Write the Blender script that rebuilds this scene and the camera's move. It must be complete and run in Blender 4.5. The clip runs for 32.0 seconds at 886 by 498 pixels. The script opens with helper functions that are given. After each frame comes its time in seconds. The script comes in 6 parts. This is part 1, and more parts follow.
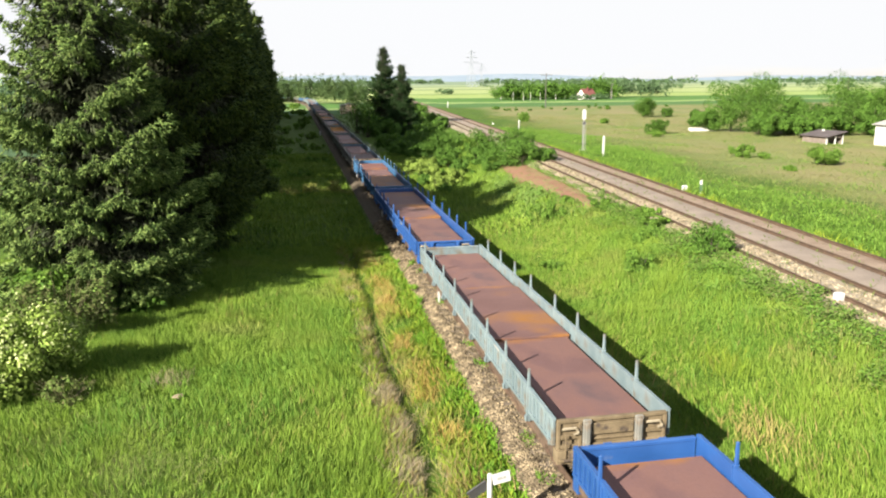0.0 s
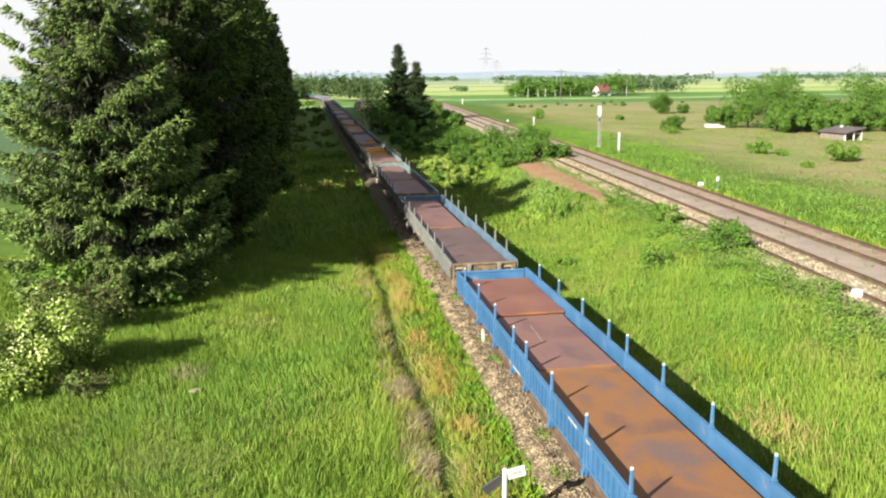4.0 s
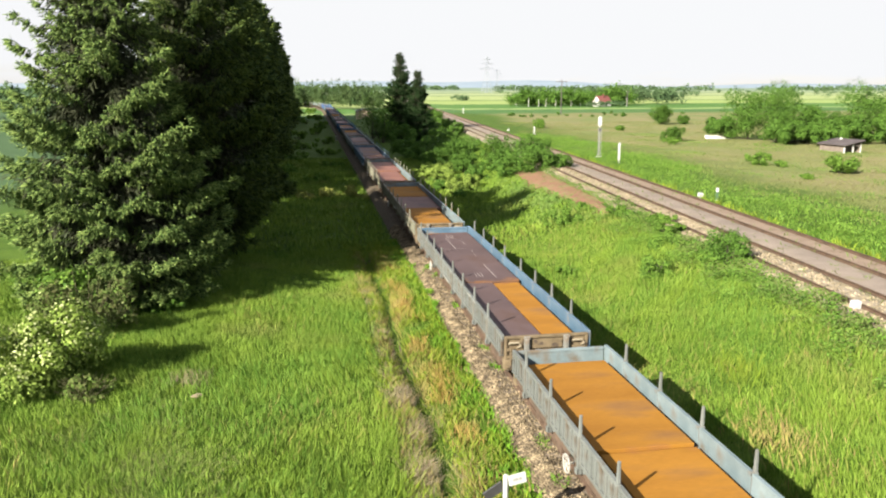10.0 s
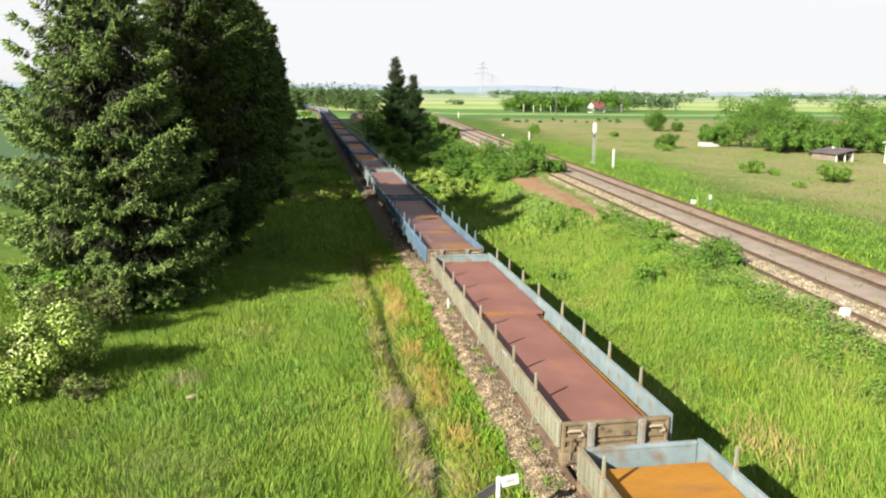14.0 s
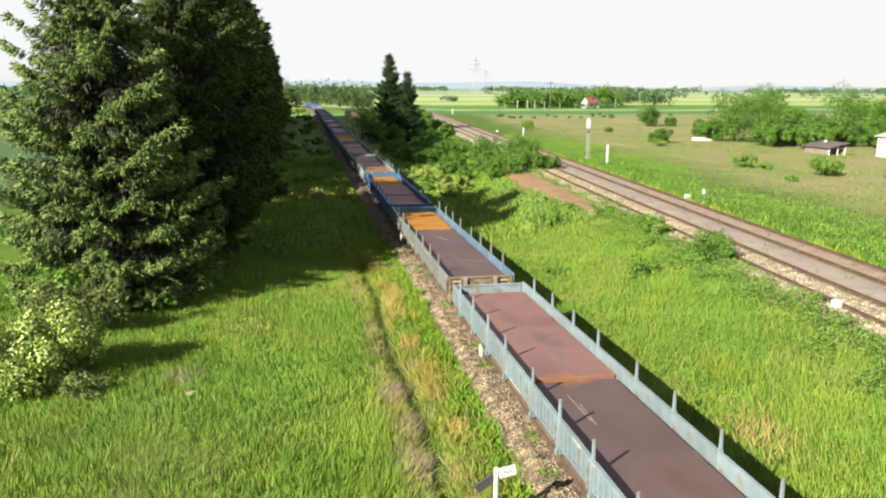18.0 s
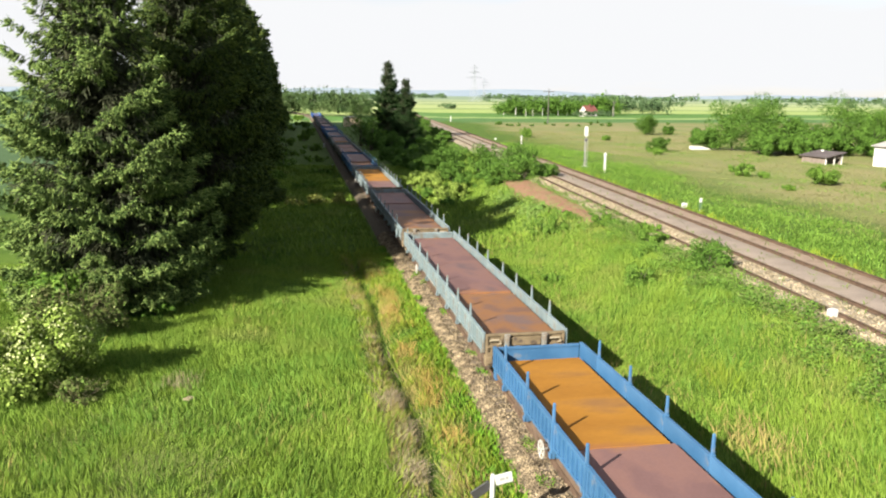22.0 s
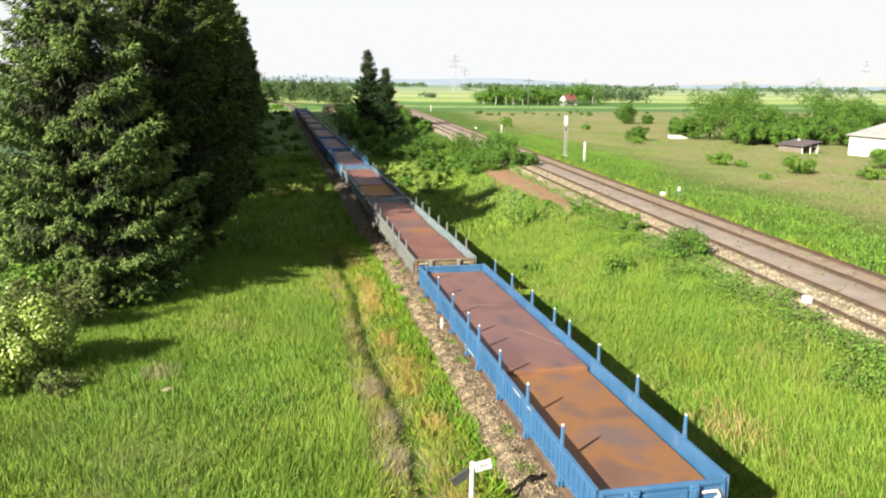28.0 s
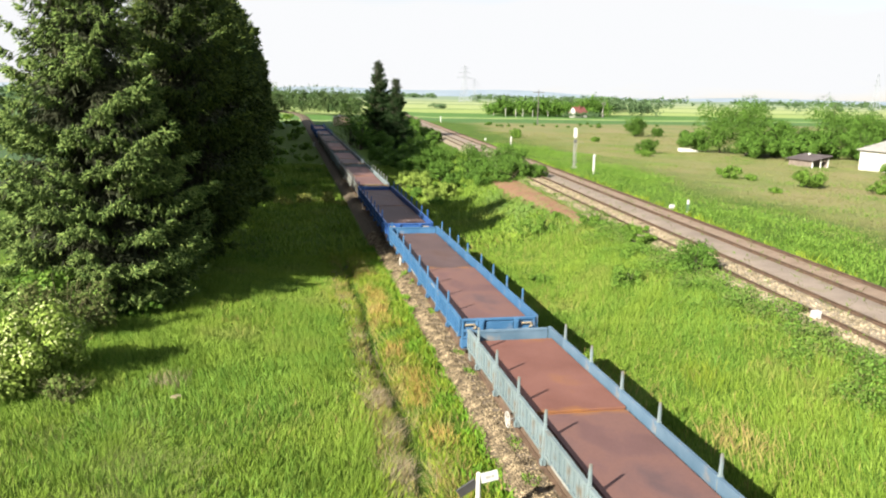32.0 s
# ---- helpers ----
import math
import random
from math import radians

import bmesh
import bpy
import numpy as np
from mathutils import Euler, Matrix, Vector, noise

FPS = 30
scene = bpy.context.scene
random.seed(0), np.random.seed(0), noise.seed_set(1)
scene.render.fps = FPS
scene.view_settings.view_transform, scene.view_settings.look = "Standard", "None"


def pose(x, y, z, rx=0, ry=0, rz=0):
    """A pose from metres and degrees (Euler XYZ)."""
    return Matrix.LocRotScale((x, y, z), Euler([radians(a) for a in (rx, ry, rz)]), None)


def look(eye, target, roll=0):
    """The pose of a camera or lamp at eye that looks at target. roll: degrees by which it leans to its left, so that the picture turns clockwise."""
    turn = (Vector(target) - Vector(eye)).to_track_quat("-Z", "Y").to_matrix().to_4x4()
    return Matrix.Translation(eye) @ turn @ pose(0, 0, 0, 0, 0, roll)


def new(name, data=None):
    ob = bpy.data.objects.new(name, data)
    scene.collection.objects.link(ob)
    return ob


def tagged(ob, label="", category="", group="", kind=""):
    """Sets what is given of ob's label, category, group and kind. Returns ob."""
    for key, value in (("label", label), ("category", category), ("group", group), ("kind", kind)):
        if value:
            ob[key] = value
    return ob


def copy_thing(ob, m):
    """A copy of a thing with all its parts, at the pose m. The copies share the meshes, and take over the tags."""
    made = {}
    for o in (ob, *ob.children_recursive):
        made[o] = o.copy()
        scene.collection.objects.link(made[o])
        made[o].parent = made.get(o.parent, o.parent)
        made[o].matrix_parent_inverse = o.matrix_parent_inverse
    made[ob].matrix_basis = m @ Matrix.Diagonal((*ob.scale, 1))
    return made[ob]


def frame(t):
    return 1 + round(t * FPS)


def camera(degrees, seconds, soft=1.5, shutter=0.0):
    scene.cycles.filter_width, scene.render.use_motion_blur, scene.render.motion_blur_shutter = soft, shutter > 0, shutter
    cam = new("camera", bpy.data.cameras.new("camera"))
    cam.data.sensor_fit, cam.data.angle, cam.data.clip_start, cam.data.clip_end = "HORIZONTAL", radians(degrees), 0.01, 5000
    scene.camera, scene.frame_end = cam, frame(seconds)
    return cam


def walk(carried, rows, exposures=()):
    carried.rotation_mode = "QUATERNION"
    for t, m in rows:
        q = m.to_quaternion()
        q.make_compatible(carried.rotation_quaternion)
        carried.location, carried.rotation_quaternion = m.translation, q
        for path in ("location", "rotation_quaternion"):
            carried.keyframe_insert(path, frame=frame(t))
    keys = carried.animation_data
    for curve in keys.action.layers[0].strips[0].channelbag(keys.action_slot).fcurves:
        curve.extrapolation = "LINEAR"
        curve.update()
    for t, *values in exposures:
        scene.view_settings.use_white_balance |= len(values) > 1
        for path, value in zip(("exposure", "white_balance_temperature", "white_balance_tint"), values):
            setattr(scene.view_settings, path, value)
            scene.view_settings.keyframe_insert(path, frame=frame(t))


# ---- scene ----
# ---------------------------------------------------------------- camera
cam = camera(59.668, 32.0, soft=2.1)

# seconds; eye x, y, z; heading to the right of north, tilt down, roll
PATH = (
    (0.0, 0.209, 0.457, 9.685, 10.773, 12.337, -0.313), (0.5, 0.212, 0.457, 9.678, 10.479, 12.485, -0.371), (1.0, 0.214, 0.457, 9.672, 10.234, 12.621, -0.482),
    (1.5, 0.215, 0.454, 9.668, 10.053, 12.695, -0.549), (2.0, 0.214, 0.448, 9.666, 9.932, 12.706, -0.568), (2.5, 0.208, 0.439, 9.664, 9.855, 12.677, -0.561),
    (3.0, 0.197, 0.427, 9.662, 9.785, 12.626, -0.515), (3.5, 0.182, 0.412, 9.659, 9.725, 12.570, -0.453), (5.5, 0.164, 0.396, 9.655, 9.270, 12.549, -0.869),
    (6.0, 0.145, 0.380, 9.651, 9.215, 12.615, -1.178), (6.5, 0.128, 0.366, 9.649, 9.221, 12.624, -1.378), (7.0, 0.113, 0.353, 9.648, 9.270, 12.588, -1.401),
    (7.5, 0.103, 0.341, 9.650, 9.327, 12.495, -1.260), (8.0, 0.095, 0.329, 9.654, 9.427, 12.363, -0.970), (8.5, 0.089, 0.314, 9.658, 9.516, 12.233, -0.665),
    (9.0, 0.082, 0.296, 9.663, 9.593, 12.103, -0.385), (9.5, 0.074, 0.273, 9.668, 9.675, 11.996, -0.166), (10.0, 0.063, 0.245, 9.674, 9.737, 11.902, 0.029),
    (10.5, 0.050, 0.213, 9.682, 9.885, 11.856, 0.201), (11.0, 0.035, 0.179, 9.690, 9.993, 11.802, 0.351), (11.5, 0.020, 0.147, 9.697, 10.071, 11.746, 0.481),
    (12.0, 0.007, 0.119, 9.703, 10.133, 11.694, 0.580), (12.5, -0.003, 0.097, 9.708, 10.178, 11.657, 0.649), (13.0, -0.011, 0.079, 9.712, 10.197, 11.644, 0.669),
    (13.5, -0.019, 0.059, 9.716, 10.206, 11.610, 0.701), (14.0, -0.028, 0.031, 9.719, 10.221, 11.598, 0.711), (14.5, -0.040, -0.007, 9.723, 10.238, 11.592, 0.721),
    (16.5, -0.055, -0.057, 9.728, 10.324, 11.874, 0.332), (17.0, -0.073, -0.113, 9.734, 10.426, 11.899, 0.308), (17.5, -0.092, -0.166, 9.740, 10.510, 11.883, 0.279),
    (18.0, -0.108, -0.211, 9.746, 10.596, 11.852, 0.327), (18.5, -0.120, -0.244, 9.751, 10.652, 11.809, 0.378), (19.0, -0.128, -0.267, 9.755, 10.669, 11.737, 0.401),
    (19.5, -0.132, -0.281, 9.757, 10.699, 11.657, 0.467), (20.0, -0.135, -0.290, 9.758, 10.735, 11.575, 0.517), (20.5, -0.135, -0.294, 9.758, 10.751, 11.498, 0.594),
    (21.0, -0.134, -0.294, 9.758, 10.775, 11.423, 0.649), (21.5, -0.130, -0.289, 9.757, 10.778, 11.368, 0.665), (22.0, -0.122, -0.279, 9.756, 10.770, 11.319, 0.658),
    (22.5, -0.111, -0.267, 9.755, 10.719, 11.249, 0.637), (23.0, -0.097, -0.255, 9.753, 10.707, 11.190, 0.692), (23.5, -0.083, -0.249, 9.752, 10.803, 11.127, 0.746),
    (24.0, -0.073, -0.251, 9.750, 11.011, 11.133, 0.795), (24.5, -0.068, -0.260, 9.749, 11.339, 11.332, 0.787), (25.0, -0.069, -0.275, 9.749, 11.699, 11.593, 0.773),
    (25.5, -0.074, -0.294, 9.751, 12.056, 11.865, 0.677), (27.5, -0.081, -0.312, 9.754, 12.260, 12.110, 0.664), (28.0, -0.089, -0.328, 9.758, 12.230, 12.088, 0.730),
    (28.5, -0.095, -0.342, 9.761, 12.205, 12.059, 0.760), (29.0, -0.100, -0.353, 9.763, 12.101, 11.993, 0.845), (29.5, -0.103, -0.361, 9.766, 11.997, 11.889, 0.893),
    (30.0, -0.105, -0.369, 9.768, 11.900, 11.787, 0.948), (30.5, -0.107, -0.377, 9.770, 11.804, 11.668, 1.025), (31.0, -0.109, -0.387, 9.773, 11.706, 11.543, 1.061),
    (31.5, -0.112, -0.399, 9.777, 11.635, 11.423, 1.121), (32.0, -0.116, -0.414, 9.781, 11.586, 11.311, 1.202),
)


def aim(x, y, z, pan, tilt, roll):
    a, b = radians(pan), radians(tilt)
    way = Vector((math.sin(a) * math.cos(b), math.cos(a) * math.cos(b), -math.sin(b)))
    return look((x, y, z), Vector((x, y, z)) + way * 10, roll)


walk(cam, [(t, aim(*row)) for t, *row in PATH], exposures=[(0.0, 1.71), (10.0, 1.67), (24.0, 1.67), (28.0, 1.69), (32.0, 1.70)])

# ---------------------------------------------------------------- light
SUN_EL, SUN_AZ = 28.0, 232.0      # degrees; azimuth of the sun clockwise from north (+y)
world = bpy.data.worlds.new("world")
scene.world = world
world.use_nodes = True
wn, wl = world.node_tree.nodes, world.node_tree.links
wn.clear()
w_out, w_bg = wn.new("ShaderNodeOutputWorld"), wn.new("ShaderNodeBackground")
w_sky = wn.new("ShaderNodeTexSky")
w_sky.sky_type, w_sky.sun_disc = "NISHITA", False
w_sky.sun_elevation, w_sky.sun_rotation = radians(SUN_EL), radians(SUN_AZ)
w_sky.dust_density = 0.6
# thin bright cloud veil, broken towards the blue
w_tc, w_map, w_noise, w_ramp, w_mix = (wn.new(k) for k in ("ShaderNodeTexCoord", "ShaderNodeMapping", "ShaderNodeTexNoise", "ShaderNodeValToRGB", "ShaderNodeMix"))
w_map.inputs["Scale"].default_value = (1.0, 1.0, 6.0)
w_noise.inputs["Scale"].default_value, w_noise.inputs["Detail"].default_value = 1.7, 7.0
w_ramp.color_ramp.elements[0].position, w_ramp.color_ramp.elements[0].color = 0.40, (0.12, 0.12, 0.12, 1)
w_ramp.color_ramp.elements[1].position, w_ramp.color_ramp.elements[1].color = 0.60, (1.0, 1.0, 1.0, 1)
w_mix.data_type = "RGBA"
w_mix.inputs[7].default_value = (5.92, 5.97, 6.08, 1)
wl.new(w_tc.outputs["Generated"], w_map.inputs["Vector"])
wl.new(w_map.outputs[0], w_noise.inputs["Vector"])
wl.new(w_noise.outputs[0], w_ramp.inputs[0])
# the veil is closed near the horizon and thins out higher up
w_sep, w_high, w_thin = wn.new("ShaderNodeSeparateXYZ"), wn.new("ShaderNodeMapRange"), wn.new("ShaderNodeMath")
w_high.inputs[1].default_value, w_high.inputs[2].default_value = 0.04, 0.13
w_high.inputs[3].default_value, w_high.inputs[4].default_value = 0.55, 0.0
w_thin.operation, w_thin.use_clamp = "ADD", True
wl.new(w_tc.outputs["Generated"], w_sep.inputs[0])
wl.new(w_sep.outputs[2], w_high.inputs[0])
wl.new(w_ramp.outputs[0], w_thin.inputs[0])
wl.new(w_high.outputs[0], w_thin.inputs[1])
wl.new(w_thin.outputs[0], w_mix.inputs[0])
w_tint = wn.new("ShaderNodeMix")
w_tint.data_type, w_tint.blend_type = "RGBA", "MULTIPLY"
w_tint.inputs[0].default_value, w_tint.inputs[7].default_value = 1.0, (1.0, 0.93, 0.96, 1)
wl.new(w_sky.outputs[0], w_tint.inputs[6])
wl.new(w_tint.outputs[2], w_mix.inputs[6])
wl.new(w_mix.outputs[2], w_bg.inputs[0])
w_bg.inputs[1].default_value = 0.05
wl.new(w_bg.outputs[0], w_out.inputs[0])

sun = new("sun", bpy.data.lights.new("sun", "SUN"))
sun.data.energy, sun.data.angle, sun.data.color = 5.2, radians(0.55), (1.0, 0.93, 0.80)
sa, se = radians(SUN_AZ), radians(SUN_EL)
SUN_WAY = Vector((math.sin(sa) * math.cos(se), math.cos(sa) * math.cos(se), math.sin(se)))
sun.matrix_world = look(SUN_WAY * 100, (0, 0, 0))


# ---------------------------------------------------------------- materials
def ramp_node(nt, stops, constant=False):
    r = nt.nodes.new("ShaderNodeValToRGB").color_ramp
    if constant:
        r.interpolation = "CONSTANT"
    while len(r.elements) < len(stops):
        r.elements.new(0.5)
    for e, (p, c) in zip(r.elements, stops):
        e.position, e.color = p, (*c, 1)
    return nt.nodes[-1]


def mat(name, low, high, scale=2.0, rough=0.7, fine=30.0, amount=0.35, bump=0.3, metal=0.0, spots=None, spot_scale=3.0, spot_from=0.58, spot_to=0.68, rand=0.0, island=False, stretch=(1, 1, 1), rim=None, third=None):
    """Two-scale noise colour between low and high, optional worn spots of another colour, a shift per object or per piece, and fine relief."""
    m = bpy.data.materials.new(name)
    m.use_nodes = True
    nt = m.node_tree
    n, l = nt.nodes, nt.links
    b = n["Principled BSDF"]
    b.inputs["Roughness"].default_value, b.inputs["Metallic"].default_value = rough, metal
    b.inputs["Specular IOR Level"].default_value = 0.08 if island else (0.5 if rough < 0.5 else 0.3)
    tc, mp = n.new("ShaderNodeTexCoord"), n.new("ShaderNodeMapping")
    mp.inputs["Scale"].default_value = stretch
    l.new(tc.outputs["Object"], mp.inputs["Vector"])
    big, small = n.new("ShaderNodeTexNoise"), n.new("ShaderNodeTexNoise")
    big.inputs["Scale"].default_value, big.inputs["Detail"].default_value = scale, 5
    small.inputs["Scale"].default_value, small.inputs["Detail"].default_value = fine, 4
    l.new(mp.outputs[0], big.inputs["Vector"])
    l.new(mp.outputs[0], small.inputs["Vector"])
    r = ramp_node(nt, [(0.32, low), (0.68, high)])
    l.new(big.outputs[0], r.inputs[0])
    colour = r.outputs[0]
    if third:
        g = n.new("ShaderNodeNewGeometry") if island else n.new("ShaderNodeObjectInfo")
        t = ramp_node(nt, [(0.0, (0, 0, 0)), (1.0, (1, 1, 1))])
        l.new(g.outputs["Random Per Island" if island else "Random"], t.inputs[0])
        mx = n.new("ShaderNodeMix")
        mx.data_type = "RGBA"
        mx.inputs[7].default_value = (*third, 1)
        l.new(t.outputs[0], mx.inputs[0])
        l.new(colour, mx.inputs[6])
        colour = mx.outputs[2]
    if spots:
        sn = n.new("ShaderNodeTexNoise")
        sn.inputs["Scale"].default_value, sn.inputs["Detail"].default_value = spot_scale, 7
        l.new(mp.outputs[0], sn.inputs["Vector"])
        sr = ramp_node(nt, [(spot_from, (0, 0, 0)), (spot_to, (1, 1, 1))])
        l.new(sn.outputs[0], sr.inputs[0])
        mx = n.new("ShaderNodeMix")
        mx.data_type = "RGBA"
        mx.inputs[7].default_value = (*spots, 1)
        l.new(sr.outputs[0], mx.inputs[0])
        l.new(colour, mx.inputs[6])
        colour = mx.outputs[2]
        if rim:
            rr = ramp_node(nt, [(spot_from - 0.07, (0, 0, 0)), (spot_from - 0.01, (0.9, 0.9, 0.9)), (spot_from + 0.02, (0.9, 0.9, 0.9)), (spot_to, (0, 0, 0))])
            l.new(sn.outputs[0], rr.inputs[0])
            mx = n.new("ShaderNodeMix")
            mx.data_type = "RGBA"
            mx.inputs[7].default_value = (*rim, 1)
            l.new(rr.outputs[0], mx.inputs[0])
            l.new(colour, mx.inputs[6])
            colour = mx.outputs[2]
    hsv = n.new("ShaderNodeHueSaturation")
    mr = n.new("ShaderNodeMapRange")
    mr.inputs[3].default_value, mr.inputs[4].default_value = 1 - amount, 1 + amount
    l.new(small.outputs[0], mr.inputs[0])
    value = mr.outputs[0]
    if rand:
        g = n.new("ShaderNodeNewGeometry") if island else n.new("ShaderNodeObjectInfo")
        m2 = n.new("ShaderNodeMapRange")
        m2.inputs[3].default_value, m2.inputs[4].default_value = 1 - rand, 1 + rand
        l.new(g.outputs["Random Per Island" if island else "Random"], m2.inputs[0])
        mul = n.new("ShaderNodeMath")
        mul.operation = "MULTIPLY"
        l.new(value, mul.inputs[0])
        l.new(m2.outputs[0], mul.inputs[1])
        value = mul.outputs[0]
    l.new(value, hsv.inputs["Value"])
    l.new(colour, hsv.inputs["Color"])
    l.new(hsv.outputs[0], b.inputs["Base Color"])
    if bump:
        bp = n.new("ShaderNodeBump")
        bp.inputs["Strength"].default_value, bp.inputs["Distance"].default_value = bump, 0.02
        l.new(small.outputs[0], bp.inputs["Height"])
        l.new(bp.outputs[0], b.inputs["Normal"])
    return m


PAINT = {
    "grey": mat("weathered_grey_paint", (0.100, 0.108, 0.100), (0.158, 0.168, 0.158), 1.3, 0.6, 25, 0.16, 0.1, rand=0.12, spots=(0.080, 0.058, 0.038), spot_scale=1.4, spot_from=0.48, spot_to=0.64),
    "pale": mat("faded_blue_grey_paint", (0.108, 0.146, 0.158), (0.172, 0.214, 0.222), 1.3, 0.55, 25, 0.14, 0.1, rand=0.10, spots=(0.125, 0.098, 0.068), spot_scale=1.5, spot_from=0.50, spot_to=0.68),
    "green": mat("grey_green_paint", (0.128, 0.126, 0.090), (0.200, 0.196, 0.146), 1.3, 0.65, 25, 0.16, 0.1, rand=0.12, spots=(0.150, 0.090, 0.048), spot_scale=1.9, spot_from=0.54, spot_to=0.68),
    "pillar": mat("scuffed_pillar_paint", (0.110, 0.110, 0.098), (0.180, 0.178, 0.160), 2.0, 0.65, 25, 0.16, 0.1, spots=(0.13, 0.085, 0.05), spot_scale=3.0, spot_from=0.54, spot_to=0.70),
    "deep": mat("deep_blue_paint", (0.014, 0.056, 0.185), (0.024, 0.082, 0.250), 1.0, 0.45, 25, 0.10, 0.05, rand=0.08, spots=(0.10, 0.12, 0.18), spot_scale=1.8, spot_from=0.64, spot_to=0.78),
    "sky": mat("faded_sky_blue_paint", (0.058, 0.104, 0.152), (0.104, 0.158, 0.212), 1.0, 0.5, 25, 0.12, 0.05, rand=0.10, spots=(0.17, 0.155, 0.14), spot_scale=1.8, spot_from=0.56, spot_to=0.72),
    "azure": mat("azure_blue_paint", (0.028, 0.088, 0.180), (0.052, 0.128, 0.235), 1.0, 0.5, 25, 0.12, 0.05, rand=0.08, spots=(0.17, 0.165, 0.16), spot_scale=1.8, spot_from=0.60, spot_to=0.76),
}
M_GRIME = mat("brown_grimed_steel", (0.095, 0.070, 0.040), (0.170, 0.130, 0.078), 2.5, 0.85, 30, 0.3, 0.3, spots=(0.06, 0.045, 0.035), spot_scale=4)
M_UNDER = mat("rusty_underframe", (0.06, 0.042, 0.03), (0.12, 0.08, 0.055), 2.5, 0.9, 30, 0.3, 0.2)
M_DECK = mat("worn_deck_planks", (0.10, 0.085, 0.07), (0.18, 0.15, 0.12), 2.0, 0.9, 40, 0.3, 0.3, stretch=(8, 1, 1))
M_WHEEL = mat("dark_wheel_steel", (0.05, 0.04, 0.035), (0.10, 0.08, 0.06), 4, 0.6, 40, 0.2, 0.1, metal=0.5)
M_WHITE = mat("white_paint", (0.36, 0.36, 0.34), (0.45, 0.45, 0.43), 3, 0.5, 40, 0.06, 0.05)
LOAD = {
    "m": mat("mauve_mill_scale_rust", (0.108, 0.060, 0.056), (0.158, 0.090, 0.086), 0.40, 0.64, 18, 0.12, 0.12, rand=0.12, spots=(0.100, 0.064, 0.064), spot_scale=0.5, spot_from=0.50, spot_to=0.66, rim=(0.150, 0.082, 0.070), stretch=(1, 0.7, 1)),
    "r": mat("red_brown_rust", (0.122, 0.055, 0.043), (0.168, 0.080, 0.064), 0.5, 0.64, 18, 0.14, 0.12, rand=0.1, spots=(0.19, 0.085, 0.034), spot_scale=0.55, spot_from=0.58, spot_to=0.78),
    "g": mat("grey_mauve_mill_scale", (0.070, 0.047, 0.046), (0.104, 0.070, 0.069), 0.40, 0.64, 18, 0.12, 0.12, rand=0.1, spots=(0.082, 0.050, 0.042), spot_scale=0.5, spot_from=0.52, spot_to=0.68, stretch=(1, 0.7, 1)),
    "b": mat("brown_patchy_rust", (0.112, 0.062, 0.044), (0.158, 0.088, 0.058), 0.6, 0.64, 18, 0.16, 0.12, rand=0.1, spots=(0.116, 0.076, 0.066), spot_scale=0.5, spot_from=0.48, spot_to=0.62, rim=(0.180, 0.086, 0.036)),
    "x": mat("mauve_rust_with_orange_runs", (0.108, 0.060, 0.054), (0.155, 0.088, 0.080), 0.45, 0.64, 18, 0.14, 0.12, rand=0.12, spots=(0.215, 0.098, 0.026), spot_scale=0.40, spot_from=0.52, spot_to=0.68, stretch=(0.6, 1, 1)),
    "y": mat("olive_orange_rust", (0.165, 0.084, 0.022), (0.225, 0.118, 0.034), 0.6, 0.85, 18, 0.16, 0.12, rand=0.08, spots=(0.14, 0.080, 0.056), spot_scale=0.7, spot_from=0.52, spot_to=0.70, stretch=(0.5, 1, 1)),
    "o": mat("bright_orange_rust", (0.195, 0.086, 0.013), (0.275, 0.130, 0.019), 0.7, 0.85, 18, 0.16, 0.12, rand=0.08, spots=(0.150, 0.078, 0.036), spot_scale=0.8, spot_from=0.53, spot_to=0.72, stretch=(0.35, 1.1, 1)),
}
M_RAIL = mat("rusty_rail_steel", (0.060, 0.040, 0.028), (0.105, 0.068, 0.046), 3, 0.7, 30, 0.2, 0.1, metal=0.2)
M_SLEEPER = mat("weathered_sleeper", (0.12, 0.095, 0.07), (0.19, 0.155, 0.118), 3, 0.9, 30, 0.25, 0.2, rand=0.2)
M_BALLAST = mat("grey_brown_ballast", (0.050, 0.039, 0.026), (0.105, 0.082, 0.055), 9.0, 0.9, 38, 0.5, 0.8, spots=(0.10, 0.085, 0.06), spot_scale=7, spot_from=0.55, spot_to=0.66)
M_BALLAST_OLD = mat("pale_pinkish_ballast", (0.135, 0.114, 0.086), (0.220, 0.186, 0.140), 2.2, 0.9, 22, 0.5, 0.8, spots=(0.12, 0.115, 0.07), spot_scale=1.3, spot_from=0.52, spot_to=0.66)
M_CESS = mat("fine_grey_pink_gravel", (0.168, 0.136, 0.112), (0.228, 0.186, 0.152), 0.8, 0.95, 25, 0.35, 0.5, spots=(0.17, 0.15, 0.095), spot_scale=0.9, spot_from=0.56, spot_to=0.7)
M_TAN = mat("tan_pink_fine_ballast", (0.180, 0.130, 0.094), (0.258, 0.194, 0.142), 1.4, 0.95, 25, 0.3, 0.4)
M_PALESTONE = mat("pale_beige_ballast_stone", (0.135, 0.110, 0.074), (0.32, 0.265, 0.18), 3.0, 0.9, 20, 0.3, 0.2, rand=0.4, island=True)
M_STONE = mat("loose_ballast_stone", (0.050, 0.039, 0.026), (0.275, 0.218, 0.140), 3.0, 0.9, 20, 0.3, 0.3, rand=0.4, island=True)
